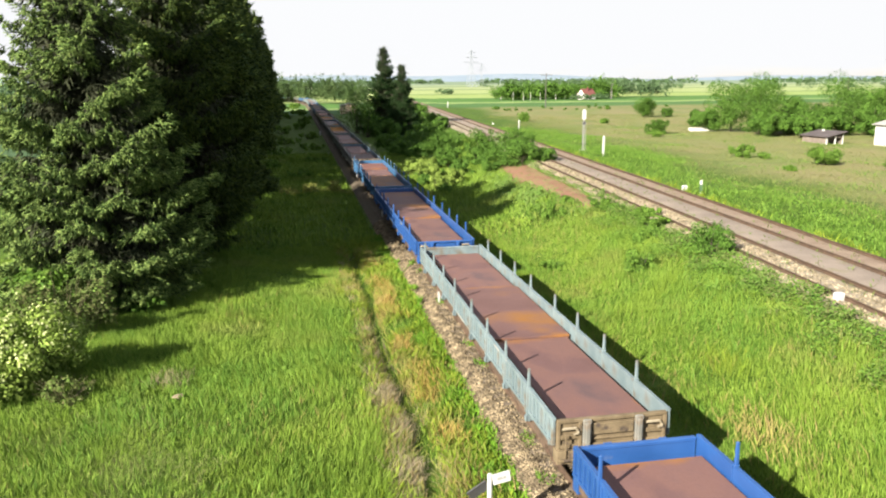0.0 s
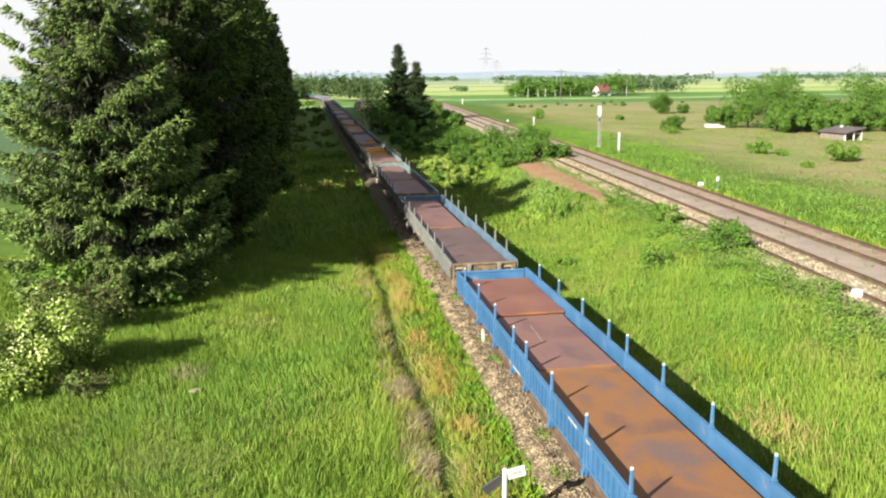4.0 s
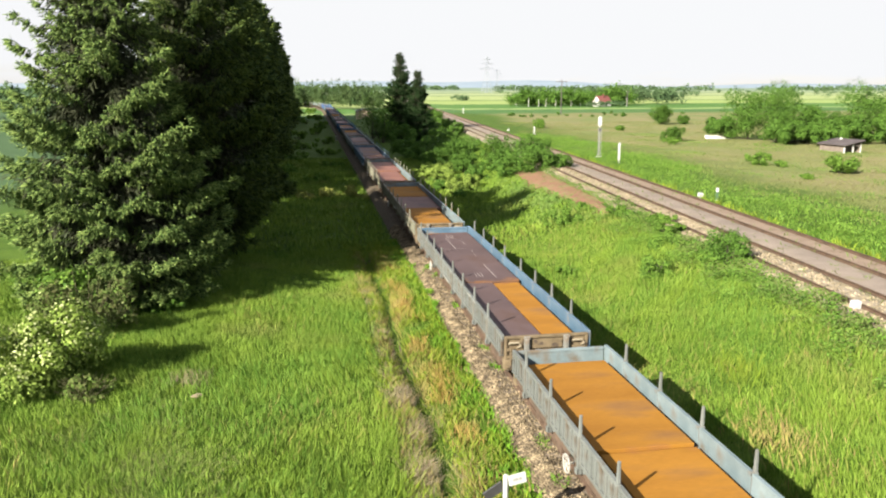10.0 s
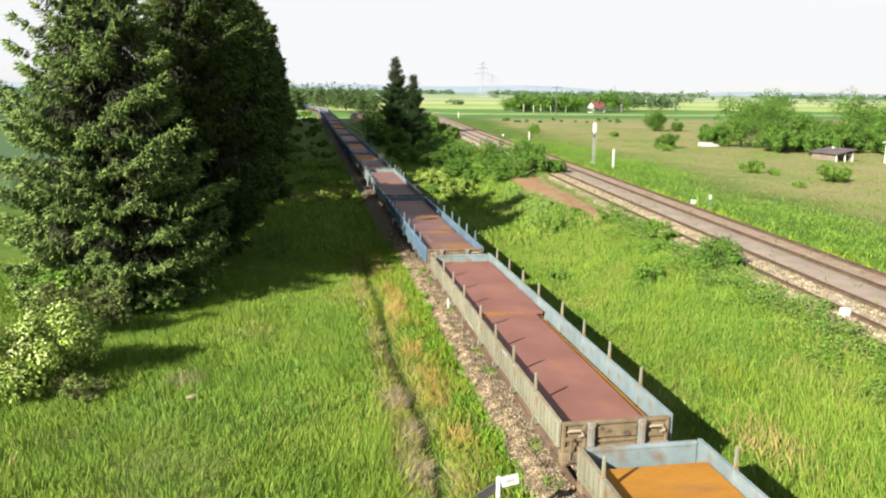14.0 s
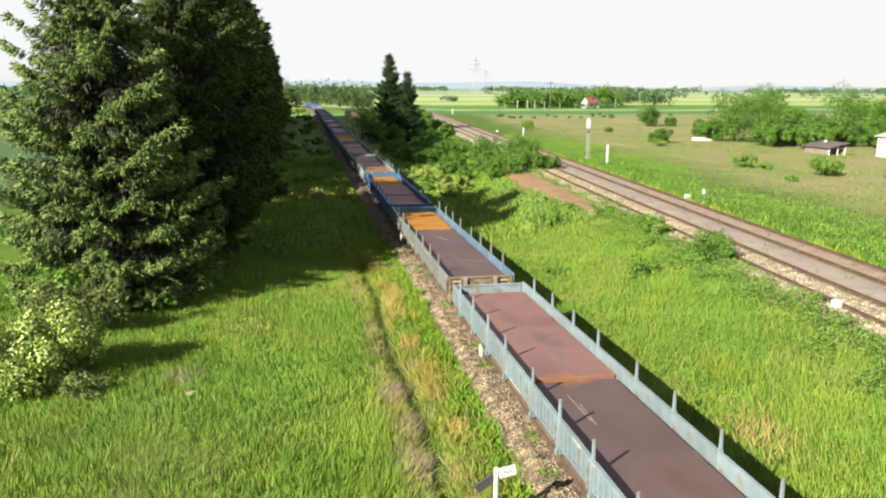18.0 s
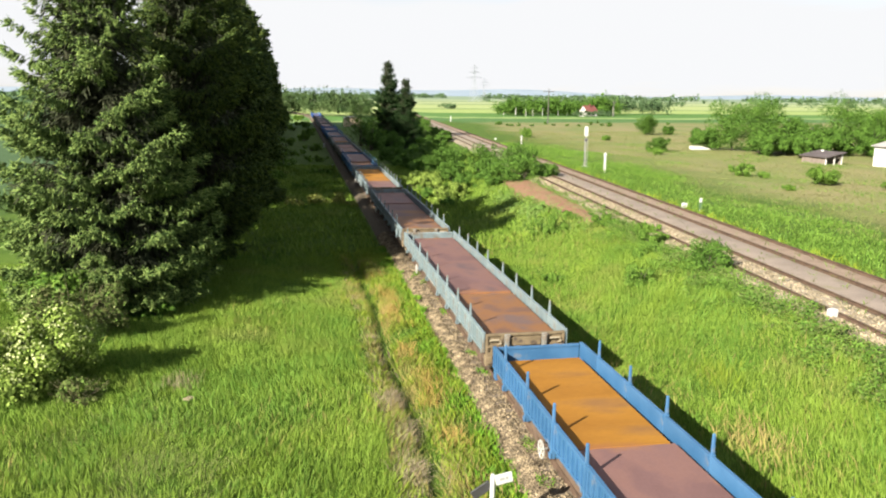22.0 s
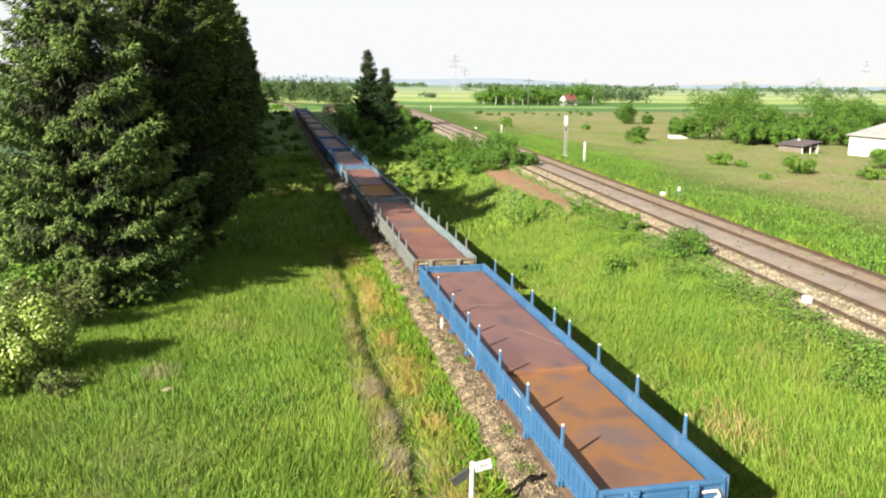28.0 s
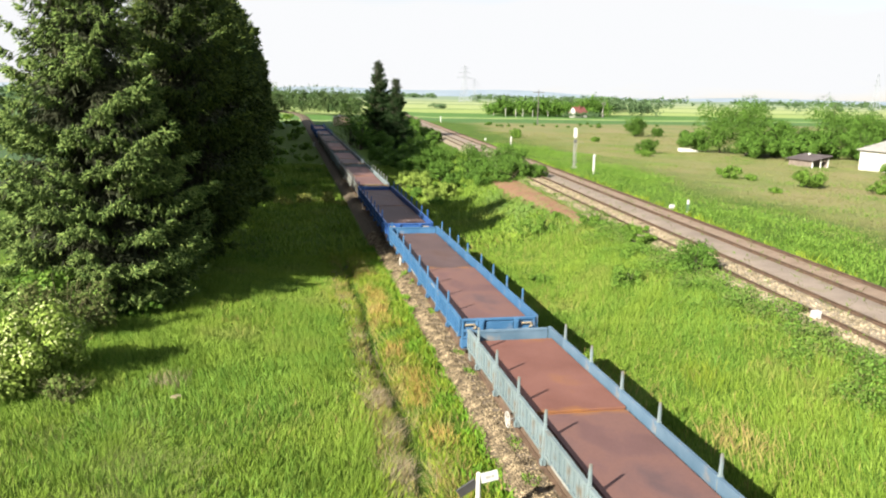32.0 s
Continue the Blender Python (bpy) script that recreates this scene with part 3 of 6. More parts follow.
def flap_mesh(w):
    bm = bmesh.new()
    a, b = -w / 2 + 0.02, w / 2 - 0.02
    box(bm, -0.018, 0.018, a, b, 1.14, 1.76)
    box(bm, -0.070, 0.03, a, b, 1.70, 1.78)
    box(bm, -0.070, 0.02, a, b, 1.12, 1.20)
    n = max(4, round(w / 0.29))
    for i in range(n + 1):
        y = a + 0.03 + (b - a - 0.06) * i / n
        box(bm, -0.062, -0.016, y - 0.042, y + 0.042, 1.17, 1.725)
    for y in (a + 0.25, b - 0.25):
        box(bm, -0.06, 0.0, y - 0.04, y + 0.04, 1.04, 1.16)
    return soften(bm, 0.006)


def stake_mesh():
    bm = bmesh.new()
    box(bm, -0.06, 0.055, -0.045, 0.045, 0.90, 1.80)
    g = box(bm, -0.045, 0.035, -0.035, 0.035, 1.80, 2.27)
    bmesh.ops.scale(bm, vec=(0.8, 0.8, 1), verts=[v for v in g if v.co.z > 2.2])
    box(bm, -0.085, -0.05, -0.07, 0.07, 0.91, 1.05)
    return soften(bm, 0.012)


def end_wall_mesh():
    """Board of the low end wall; its rail, bars and ribs are parts of it."""
    return boxes((-HALF + 0.04, HALF - 0.04, -0.02, 0.025, 1.02, 1.66), bevel=0.01)


# name, x from, x to, front, back, z from, z to
END_BARS = (("top_rail", -HALF + 0.04, HALF - 0.04, -0.07, 0.045, 1.65, 1.73), ("panel", -0.50, 0.50, -0.085, -0.02, 1.33, 1.60), ("cross_bar", -0.50, 0.50, -0.10, -0.02, 1.04, 1.13), ("cross_bar", -0.50, 0.50, -0.07, -0.02, 1.20, 1.25),
            ("cross_bar", -1.23, -0.81, -0.085, -0.02, 1.27, 1.37), ("cross_bar", -1.23, -0.81, -0.07, -0.02, 1.04, 1.13), ("cross_bar", 0.81, 1.23, -0.085, -0.02, 1.27, 1.37), ("cross_bar", 0.81, 1.23, -0.07, -0.02, 1.04, 1.13),
            *(("rib", x - 0.04, x + 0.04, -0.078, -0.018, 1.02, 1.652) for x in (-1.27, -0.77, 0.77, 1.27)))


def pillar_mesh():
    bm = bmesh.new()
    box(bm, -0.095, 0.095, -0.15, -0.05, 0.74, 1.72)
    box(bm, -0.055, 0.055, -0.19, -0.14, 0.80, 1.66)
    box(bm, -0.12, 0.12, -0.19, -0.03, 0.70, 0.84)
    return soften(bm, 0.016)


def brake_wheel_mesh():
    """Spoked hand wheel on a short shaft, facing outwards along -x."""
    bm = bmesh.new()
    n = 20
    for i in range(n):
        a, b = i * 2 * math.pi / n, (i + 1) * 2 * math.pi / n
        rod(bm, (0, math.cos(a) * 0.21, math.sin(a) * 0.21), (0, math.cos(b) * 0.21, math.sin(b) * 0.21), 0.022, seg=5)
    for i in range(5):
        a = i * 2 * math.pi / 5
        rod(bm, (0, 0, 0), (0, math.cos(a) * 0.21, math.sin(a) * 0.21), 0.014, seg=5)
    rod(bm, (-0.03, 0, 0), (0.20, 0, 0), 0.03, seg=8)
    return bm


def head_beam_mesh():
    bm = bmesh.new()
    box(bm, -1.34, 1.34, -0.17, 0.10, 0.72, 1.03)
    box(bm, -1.30, -0.75, -0.24, -0.17, 0.80, 0.86)
    box(bm, 0.75, 1.30, -0.24, -0.17, 0.80, 0.86)
    for x in (-1.15, 1.15):
        rod(bm, (x, -0.20, 0.86), (x, -0.20, 1.45), 0.02, seg=6)
    return soften(bm, 0.012)


def ring_mesh():
    """Lashing hook with a short hanging loop."""
    bm = bmesh.new()
    rod(bm, (-0.17, -0.10, 1.54), (0.12, -0.10, 1.54), 0.035, seg=6)
    rod(bm, (0.12, -0.10, 1.54), (0.18, -0.12, 1.43), 0.03, seg=6)
    rod(bm, (0.18, -0.12, 1.43), (0.06, -0.12, 1.40), 0.03, seg=6)
    rod(bm, (-0.17, -0.10, 1.54), (-0.17, -0.03, 1.48), 0.03, seg=6)
    return bm


def buffer_mesh():
    bm = bmesh.new()
    rod(bm, (0, -0.16, 0), (0, -0.50, 0), 0.12, 0.10, 12)
    rod(bm, (0, -0.50, 0), (0, -0.58, 0), 0.075, seg=12)
    rod(bm, (0, -0.58, 0), (0, -0.62, 0), 0.225, 0.20, 16)
    return bm


def hook_mesh():
    bm = bmesh.new()
    box(bm, -0.05, 0.05, -0.42, -0.16, 0.42, 0.56)
    box(bm, -0.12, 0.12, -0.60, -0.36, 0.40, 0.45)
    rod(bm, (-0.09, -0.40, 0.44), (-0.09, -0.64, 0.36), 0.025, seg=6)
    rod(bm, (0.09, -0.40, 0.44), (0.09, -0.64, 0.36), 0.025, seg=6)
    return soften(bm, 0.01)


def underframe_mesh():
    bm = bmesh.new()
    for s in (-1, 1):
        box(bm, s * 1.24 - 0.06, s * 1.24 + 0.06, -9.2, 9.2, 0.80, 1.04)
        box(bm, s * 0.35 - 0.08, s * 0.35 + 0.08, -9.1, 9.1, 0.62, 1.06)
    for y in (-8.2, -6.6, -4.9, -2.5, 0, 2.5, 4.9, 6.6, 8.2):
        box(bm, -1.2, 1.2, y - 0.07, y + 0.07, 0.80, 1.02)
    # truss below the middle
    for s in (-1, 1):
        box(bm, s * 0.9 - 0.04, s * 0.9 + 0.04, -3.4, 3.4, 0.45, 0.53)
        for y in (-3.3, 0, 3.3):
            box(bm, s * 0.9 - 0.03, s * 0.9 + 0.03, y - 0.05, y + 0.05, 0.5, 0.85)
    box(bm, -0.55, 0.1, -1.9, -0.7, 0.42, 0.80)
    rod(bm, (0.55, 0.4, 0.62), (0.55, 1.6, 0.62), 0.2, seg=12)
    return bm


def deck_mesh():
    bm = bmesh.new()
    n = 62
    for i in range(n):
        y = -9.2 + 18.4 * i / n
        box(bm, -1.3, 1.3, y + 0.008, y + 18.4 / n - 0.008, 1.05, 1.10)
    return bm


def bogie_mesh():
    bm = bmesh.new()
    for s in (-1, 1):
        box(bm, s * 1.0 - 0.06, s * 1.0 + 0.06, -1.35, 1.35, 0.46, 0.62)
        for y in (-0.9, 0.9):
            box(bm, s * 1.0 - 0.11, s * 1.0 + 0.11, y - 0.17, y + 0.17, 0.32, 0.60)
        box(bm, s * 1.0 - 0.05, s * 1.0 + 0.05, -0.5, 0.5, 0.30, 0.60)
    box(bm, -1.05, 1.05, -0.22, 0.22, 0.50, 0.74)
    return soften(bm, 0.015)


def wheelset_mesh():
    bm = bmesh.new()
    rod(bm, (-1.05, 0, 0), (1.05, 0, 0), 0.08, seg=10)
    for s in (-1, 1):
        rod(bm, (s * 0.69, 0, 0), (s * 0.82, 0, 0), 0.46, seg=24)
        rod(bm, (s * 0.665, 0, 0), (s * 0.70, 0, 0), 0.49, seg=24)
        for a in range(3):
            box(bm, s * 0.825 - 0.012, s * 0.825 + 0.012, -0.34, 0.34, -0.03, 0.03, Matrix.Rotation(a * math.pi / 3, 4, "X"))
    return bm


def goods_wagon(paint, label, end_mat, caps, side_mat=None):
    """Long flat wagon with low drop sides; origin on the rails, below its middle."""
    p = PAINT[paint]
    sp = PAINT[side_mat] if side_mat else p
    top = tagged(empty("goods_wagon"), label, "wagon", "wagons of the goods train")
    put("deck", "deck", deck_mesh, M_DECK, top)
    put("underframe", "underframe", underframe_mesh, M_UNDER, top)
    stakes = STAKES_CAPPED if caps else STAKES
    edges = [0.0, *stakes, LEN]
    for side in (-1, 1):
        face = Matrix.Identity(4) if side < 0 else Matrix.Rotation(math.pi, 4, "Z")
        for a, b in zip(edges, edges[1:]):
            w = b - a
            y = (a + b) / 2 - LEN / 2
            put("drop_side", "drop_side_%.2f" % w, lambda: flap_mesh(w), sp if side > 0 else p, top, Matrix.Translation((side * HALF, y, 0)) @ face)
        for y in stakes:
            st = put("stake", "stake", stake_mesh, p, top, Matrix.Translation((side * (HALF + 0.05), y - LEN / 2, 0)) @ face)
            if caps:
                put("cap", "cap", lambda: boxes((-0.032, 0.026, -0.026, 0.026, 2.26, 2.32), bevel=0.012), M_WHITE, st, label="white stake cap")
    for end in (-1, 1):
        m = Matrix.Translation((0, end * (LEN / 2 - 0.03), 0)) @ (Matrix.Identity(4) if end < 0 else Matrix.Rotation(math.pi, 4, "Z"))
        wall = put("end_wall", "end_wall", end_wall_mesh, end_mat if end < 0 else sp, top, m)
        for k, (name, *size) in enumerate(END_BARS):
            put(name, "end_bar_%d" % k, lambda: boxes(tuple(size), bevel=0.01), end_mat if end < 0 else sp, wall)
        put("head_beam", "head_beam", head_beam_mesh, end_mat, top, m)
        for x in (-0.62, 0.62):
            put("end_pillar", "end_pillar", pillar_mesh, PAINT["pillar"] if end_mat is M_GRIME else p, top, m @ Matrix.Translation((x, 0, 0)))
        for x in (-1.0, 1.0):
            put("lashing_bracket", "lashing_bracket", ring_mesh, M_WHITE if caps else M_ROPE, top, m @ Matrix.Translation((x, 0, 0)))
        for x in (-0.875, 0.875):
            put("buffer", "buffer", buffer_mesh, M_UNDER, top, m @ Matrix.Translation((x, 0, 1.05 - 0.12)))
        put("coupling", "coupling", hook_mesh, M_UNDER, top, m)
        bog = put("bogie", "bogie", bogie_mesh, M_UNDER, top, Matrix.Translation((0, end * 6.75, 0)))
        for y in (-0.9, 0.9):
            wheels.append((put("wheelset", "wheelset", wheelset_mesh, M_WHEEL, bog, Matrix.Translation((0, y, 0.46))), y))
    put("brake_wheel", "brake_wheel", brake_wheel_mesh, M_DULLWHITE, top, Matrix.Translation((-HALF - 0.13, 4.2, 0.85)), "dirty white hand brake wheel")
    # stencilled panels on the sides, too small to read: plain bars
    for side in (-1, 1):
        m = Matrix.Translation((side * (HALF + 0.074), 0, 0)) @ (Matrix.Identity(4) if side < 0 else Matrix.Rotation(math.pi, 4, "Z"))
        for y, w in ((-4.4, 0.55), (-5.3, 0.3), (0.4, 1.1)):
            put("stencil_bar", "stencil_bar_%.1f" % w, lambda: boxes((-0.002, 0.002, -w / 2, w / 2, 1.71, 1.775) if w < 1 else (-0.002, 0.002, -w / 2, w / 2, 1.125, 1.19)), M_STENCIL, top, m @ Matrix.Translation((0, y, 0)))
    return top


def plate_stack(kind, length, width, count, label, pile):
    """A pile of thick steel plates; origin under its middle."""
    top = tagged(empty("steel_plate_stack"), label, "steel plates", "steel plates on the wagons")
    h = pile / count
    for i in range(count):
        key = "plate_%.2f_%.2f_%d" % (length, width, count)
        ob = put("plate", key, lambda: boxes((-width / 2, width / 2, -length / 2, length / 2, 0.006, h), bevel=0.006), LOAD[kind], top)
        ob.matrix_basis = pose(random.uniform(-0.02, 0.02), random.uniform(-0.05, 0.05), i * h, 0, 0, random.uniform(-0.12, 0.12))
    return top


# paint, end, caps, right-hand paint, loads from the leading end: (from, to, rust, width, shift to the right, lift)
GREY, PALE, DEEP, AZURE, GREEN, SKY = "grey", "pale", "deep", "azure", "green", "sky"
TRAIN = [
    (DEEP, 0, 0, None, [(0.5, 6.4, "m"), (6.5, 12.3, "m"), (12.4, 18.1, "m")]),
    (PALE, 1, 0, None, [(0.45, 6.2, "m", 0.22), (6.3, 12.1, "x", 0.27), (12.15, 18.0, "m", 0.24)]),
    (DEEP, 0, 0, None, [(0.5, 7.6, "m", 0.24), (7.7, 18.0, "x", 0.30)]),
    (AZURE, 0, 1, None, [(0.5, 8.6, "b", 0.22), (8.7, 13.4, "m", 0.22), (13.5, 18.0, "r", 0.27)]),
    (GREY, 1, 0, SKY, [(0.4, 9.0, "g", 0.24), (9.1, 18.1, "m", 0.26, 2.15, -0.1)]),
    (GREY, 1, 0, PALE, [(0.4, 8.6, "m", 0.24), (8.7, 18.0, "m", 0.27, 2.1, -0.12), (8.9, 14.5, "o", 0.12, 0.24, 1.08)]),
    (GREY, 1, 0, PALE, [(0.4, 7.2, "m", 0.26), (7.25, 12.6, "o", 0.22), (12.7, 18.0, "o", 0.27, 2.25)]),
    (GREY, 1, 0, SKY, [(0.4, 7.5, "g", 0.26, 1.25, -0.55), (0.5, 7.4, "o", 0.24, 1.0, 0.62), (7.6, 18.1, "g", 0.28)]),
    (GREEN, 1, 0, PALE, [(0.4, 7.0, "o", 0.28, 2.1, -0.12), (7.1, 12.6, "m", 0.22), (12.7, 18.0, "o", 0.26)]),
    (GREEN, 1, 0, PALE, [(0.4, 9.6, "r", 0.24, 2.1, -0.1), (0.6, 9.4, "o", 0.12, 0.22, 1.07), (9.7, 18.0, "r", 0.28)]),
    (SKY, 1, 0, None, [(0.4, 5.8, "x", 0.22), (5.9, 18.1, "x", 0.27, 2.3, 0.02)]),
    (PALE, 1, 0, None, [(0.4, 9.0, "g", 0.23), (9.1, 18.0, "m", 0.26)]),
    (GREY, 1, 0, SKY, [(0.4, 12.0, "g", 0.24), (12.1, 17.9, "o", 0.25)]),
    (AZURE, 0, 0, None, [(0.4, 6.2, "x", 0.22), (6.3, 12.0, "m", 0.27), (12.1, 18.0, "o", 0.24)]),
    (PALE, 1, 0, PALE, [(0.4, 6.0, "b", 0.24), (6.1, 18.0, "m", 0.26)]),
    (PALE, 1, 0, PALE, [(0.4, 6.0, "b", 0.26), (6.1, 12.0, "x", 0.22), (12.1, 18.0, "m", 0.27)]),
    (PALE, 1, 0, PALE, [(0.4, 7.0, "m", 0.24), (7.1, 12.3, "o", 0.22), (12.4, 18.0, "o", 0.26)]),
    (AZURE, 0, 1, None, [(0.45, 6.7, "b", 0.20), (6.75, 18.1, "m", 0.31)]),
    (GREY, 1, 0, PALE, [(0.4, 6.4, "r", 0.28), (6.5, 12.0, "x", 0.22), (12.1, 18.0, "r", 0.25)]),
    (PALE, 2, 0, SKY, [(0.4, 7.2, "y", 0.22), (7.3, 12.2, "m", 0.27), (12.3, 18.0, "r", 0.29)]),
    (AZURE, 0, 0, None, [(0.4, 9.0, "m"), (9.1, 18.0, "g")]),
    (DEEP, 0, 0, None, [(0.4, 9.0, "g"), (9.1, 18.0, "g")]),
    (GREY, 1, 0, PALE, [(0.4, 9.0, "m"), (9.1, 18.0, "m")]),
    (PALE, 1, 0, None, [(0.4, 9.0, "g"), (9.1, 18.0, "m")]),
    (GREY, 1, 0, PALE, [(0.4, 9.0, "r"), (9.1, 18.0, "m")]),
    (GREY, 1, 0, PALE, [(0.4, 9.0, "g"), (9.1, 18.0, "g")]),
    (DEEP, 0, 0, None, [(0.4, 9.0, "m"), (9.1, 18.0, "g")]),
    (DEEP, 0, 0, None, [(0.4, 9.0, "g"), (9.1, 18.0, "m")]),
]
PAINT_WORDS = {GREY: "weathered grey", PALE: "faded blue-grey", DEEP: "deep blue", AZURE: "azure blue", GREEN: "dirty grey-green", SKY: "faded sky-blue"}
RUST_WORDS = {"m": "mauve-brown rusty", "r": "red-brown rusty", "g": "grey-mauve scaled", "b": "patchy brown rusty", "o": "bright orange rusty", "x": "orange-streaked mauve", "y": "olive-orange rusty"}
PITCH, FRONT = 19.8, 15.66
moving = []        # (thing, metres along the line at 0 s, height on the rails, side shift, offset from the wagon's middle)
for k, (paint, grimy, caps, right, loads) in enumerate(TRAIN):
    middle = FRONT + PITCH * (k - 1) + LEN / 2
    what = "%s low-sided flat wagon loaded with steel plates%s" % (PAINT_WORDS[paint], ", white-capped stakes" if caps else ", dark grey end" if grimy == 2 else ", grimy brown end" if grimy else "")
    moving.append((goods_wagon(paint, what, PAINT["grey"] if grimy == 2 else M_GRIME if grimy else PAINT[paint], caps, right), middle, 0.0, 0.0, 0.0))
    for a, b, kind, *more in loads:
        pile = more[0] if more else random.choice((0.22, 0.25, 0.28))
        pile += 0.13
        wide = more[1] if len(more) > 1 else random.choice((2.2, 2.3, 2.4))
        shift = more[2] if len(more) > 2 else random.uniform(0.03, 0.10)
        st = plate_stack(kind, b - a, wide, 3 if pile < 0.28 else random.choice((4, 5, 6)), RUST_WORDS[kind] + " steel plates piled flat on the wagon deck", pile)
        moving.append((st, middle, 1.10, shift, (a + b) / 2 - LEN / 2))
        # pale scuffs and chalk lines on top of some plates
        if kind in "mgx" and wide > 2 and random.random() < 0.35:
            for _ in range(random.choice((1, 2, 3))):
                mk = put("chalk_mark", "chalk_mark_%d" % random.randrange(4), lambda: boxes((-0.008, 0.008, -random.uniform(0.3, 1.3), random.uniform(0.3, 1.0), 0.002, 0.004)), M_CHALK, st, label="faint pale chalk line")
                mk.matrix_basis = pose(random.uniform(-0.7, 0.8), random.uniform(-0.3, 0.3) * (b - a), pile + 0.001, 0, 0, random.choice((0, 0, 20, 80, 90)) + random.uniform(-6, 6))
        if k == 7 and a > 7:
            for x, y0, y1 in ((-0.10, 3.6, 4.5), (0.04, 3.6, 4.5), (0.18, 3.6, 4.5), (-0.25, 1.1, 3.8), (-0.40, -4.6, -3.9), (-0.27, -4.6, -3.9), (-0.14, -4.6, -3.9), (0.35, -4.7, -2.3)):
                part("chalk_mark", boxes((x - 0.014, x + 0.014, y0, y1, pile + 0.003, pile + 0.006)), M_CHALK, st, "pale chalk line")


# ---------------------------------------------------------------- plants
def unit(v):
    return v / np.maximum(np.linalg.norm(v, axis=-1, keepdims=True), 1e-9)


def diamonds(base, way, normal, length, width):
    """Diamond-shaped leaves or sprays: from base along way, flat across normal."""
    side = unit(np.cross(way, normal))
    length, width = length[:, None], width[:, None]
    v = np.stack([base, base + way * length * 0.45 - side * width * 0.5, base + way * length, base + way * length * 0.45 + side * width * 0.5], 1)
    n = len(base)
    return v.reshape(-1, 3), np.arange(4 * n).reshape(n, 4)


def grass(name, label, material, x, y, height, width, lean=0.35, seed=1):
    """Bent blades standing on the ground; arrays of places, heights and widths."""
    r = np.random.default_rng(seed)
    n = len(x)
    z = ground_z(x, y) - 0.02
    a = r.uniform(0, 2 * np.pi, n)
    b = 1.9 + 2.6 * wave(x, y, 0.35) + 1.6 * wave(x + 7, y, 1.3) + r.normal(0, 1.5, n)
    side = np.stack([np.cos(a), np.sin(a), np.zeros(n)], -1)
    bend = np.stack([np.cos(b), np.sin(b), np.zeros(n)], -1) * (lean * height * r.uniform(0.2, 1.6, n))[:, None]
    p = np.stack([x, y, z], -1)
    up = np.zeros((n, 3))
    up[:, 2] = height
    w = width[:, None]
    mid = p + up * 0.5 + bend * 0.3
    v = np.stack([p, mid + side * w * 0.55, p + up * 0.95 + bend, mid - side * w * 0.55], 1)
    f = np.arange(4 * n).reshape(n, 4)
    return tagged(new(name, shell(name, v.reshape(-1, 3), f, material)), label, "grass", kind="stuff")


def scatter(n, x0, x1, y0, y1, seed, keep=None):
    r = np.random.default_rng(seed)
    x, y = r.uniform(x0, x1, n), r.uniform(y0, y1, n)
    if keep is not None:
        k = keep(x, y, r)
        x, y = x[k], y[k]
    return x, y, r


def wave(x, y, s):
    return np.sin(x * 0.9 * s + 2.1 * np.sin(y * 0.31 * s)) * np.sin(y * 0.7 * s + 1.7 * np.sin(x * 0.43 * s))


def crown_of(blobs, n, size, seed, droop=0.0, aspect=0.62, stray=0.45):
    """Leaves round many overlapping lumps (rows of x, y, z, radius), half of them along shoots that stick out."""
    r = np.random.default_rng(seed)
    blobs = np.asarray(blobs)
    chance = blobs[:, 3] ** 2 / (blobs[:, 3] ** 2).sum()
    m = int(n * 0.68)
    k = r.choice(len(blobs), m, p=chance)
    d = unit(r.normal(size=(m, 3)))
    rad = blobs[k, 3] * (0.66 + 0.36 * r.random(m) ** 0.6) * (1 + 0.2 * np.sin(d[:, 0] * 7 + k) * np.sin(d[:, 2] * 6 + d[:, 1] * 5))
    inner = blobs[k, :3] + d * rad[:, None] * np.array([1, 1, 0.85])
    per = 9
    q = (n - m) // per
    k = r.choice(len(blobs), q, p=chance)
    e = unit(r.normal(size=(q, 3)) + np.array([0, 0, 0.25]))
    foot = blobs[k, :3] + e * (blobs[k, 3] * r.uniform(0.6, 0.95, q))[:, None] * np.array([1, 1, 0.85])
    shoot = unit(e + r.normal(0, 0.45, (q, 3)) + np.array([0, 0, 0.35])) * (blobs[k, 3] * r.uniform(0.1, stray, q))[:, None]
    s = r.random((q, per, 1))
    tips = (foot[:, None] + shoot[:, None] * s + r.normal(0, 0.35 * size, (q, per, 3))).reshape(-1, 3)
    base = np.concatenate([inner, tips])
    base[:, 2] = np.maximum(base[:, 2], 0.02)
    d = np.concatenate([d, np.repeat(e, per, 0)])
    n = len(base)
    normal = unit(d * 1.25 + r.normal(size=(n, 3)) * 0.45 + np.array([0, 0, 0.35]))
    way = unit(np.cross(normal, r.normal(size=(n, 3))) + np.array([0, 0, -droop]))
    length = size * r.uniform(0.5, 1.45, n)
    return diamonds(base, way, normal, length, length * aspect)


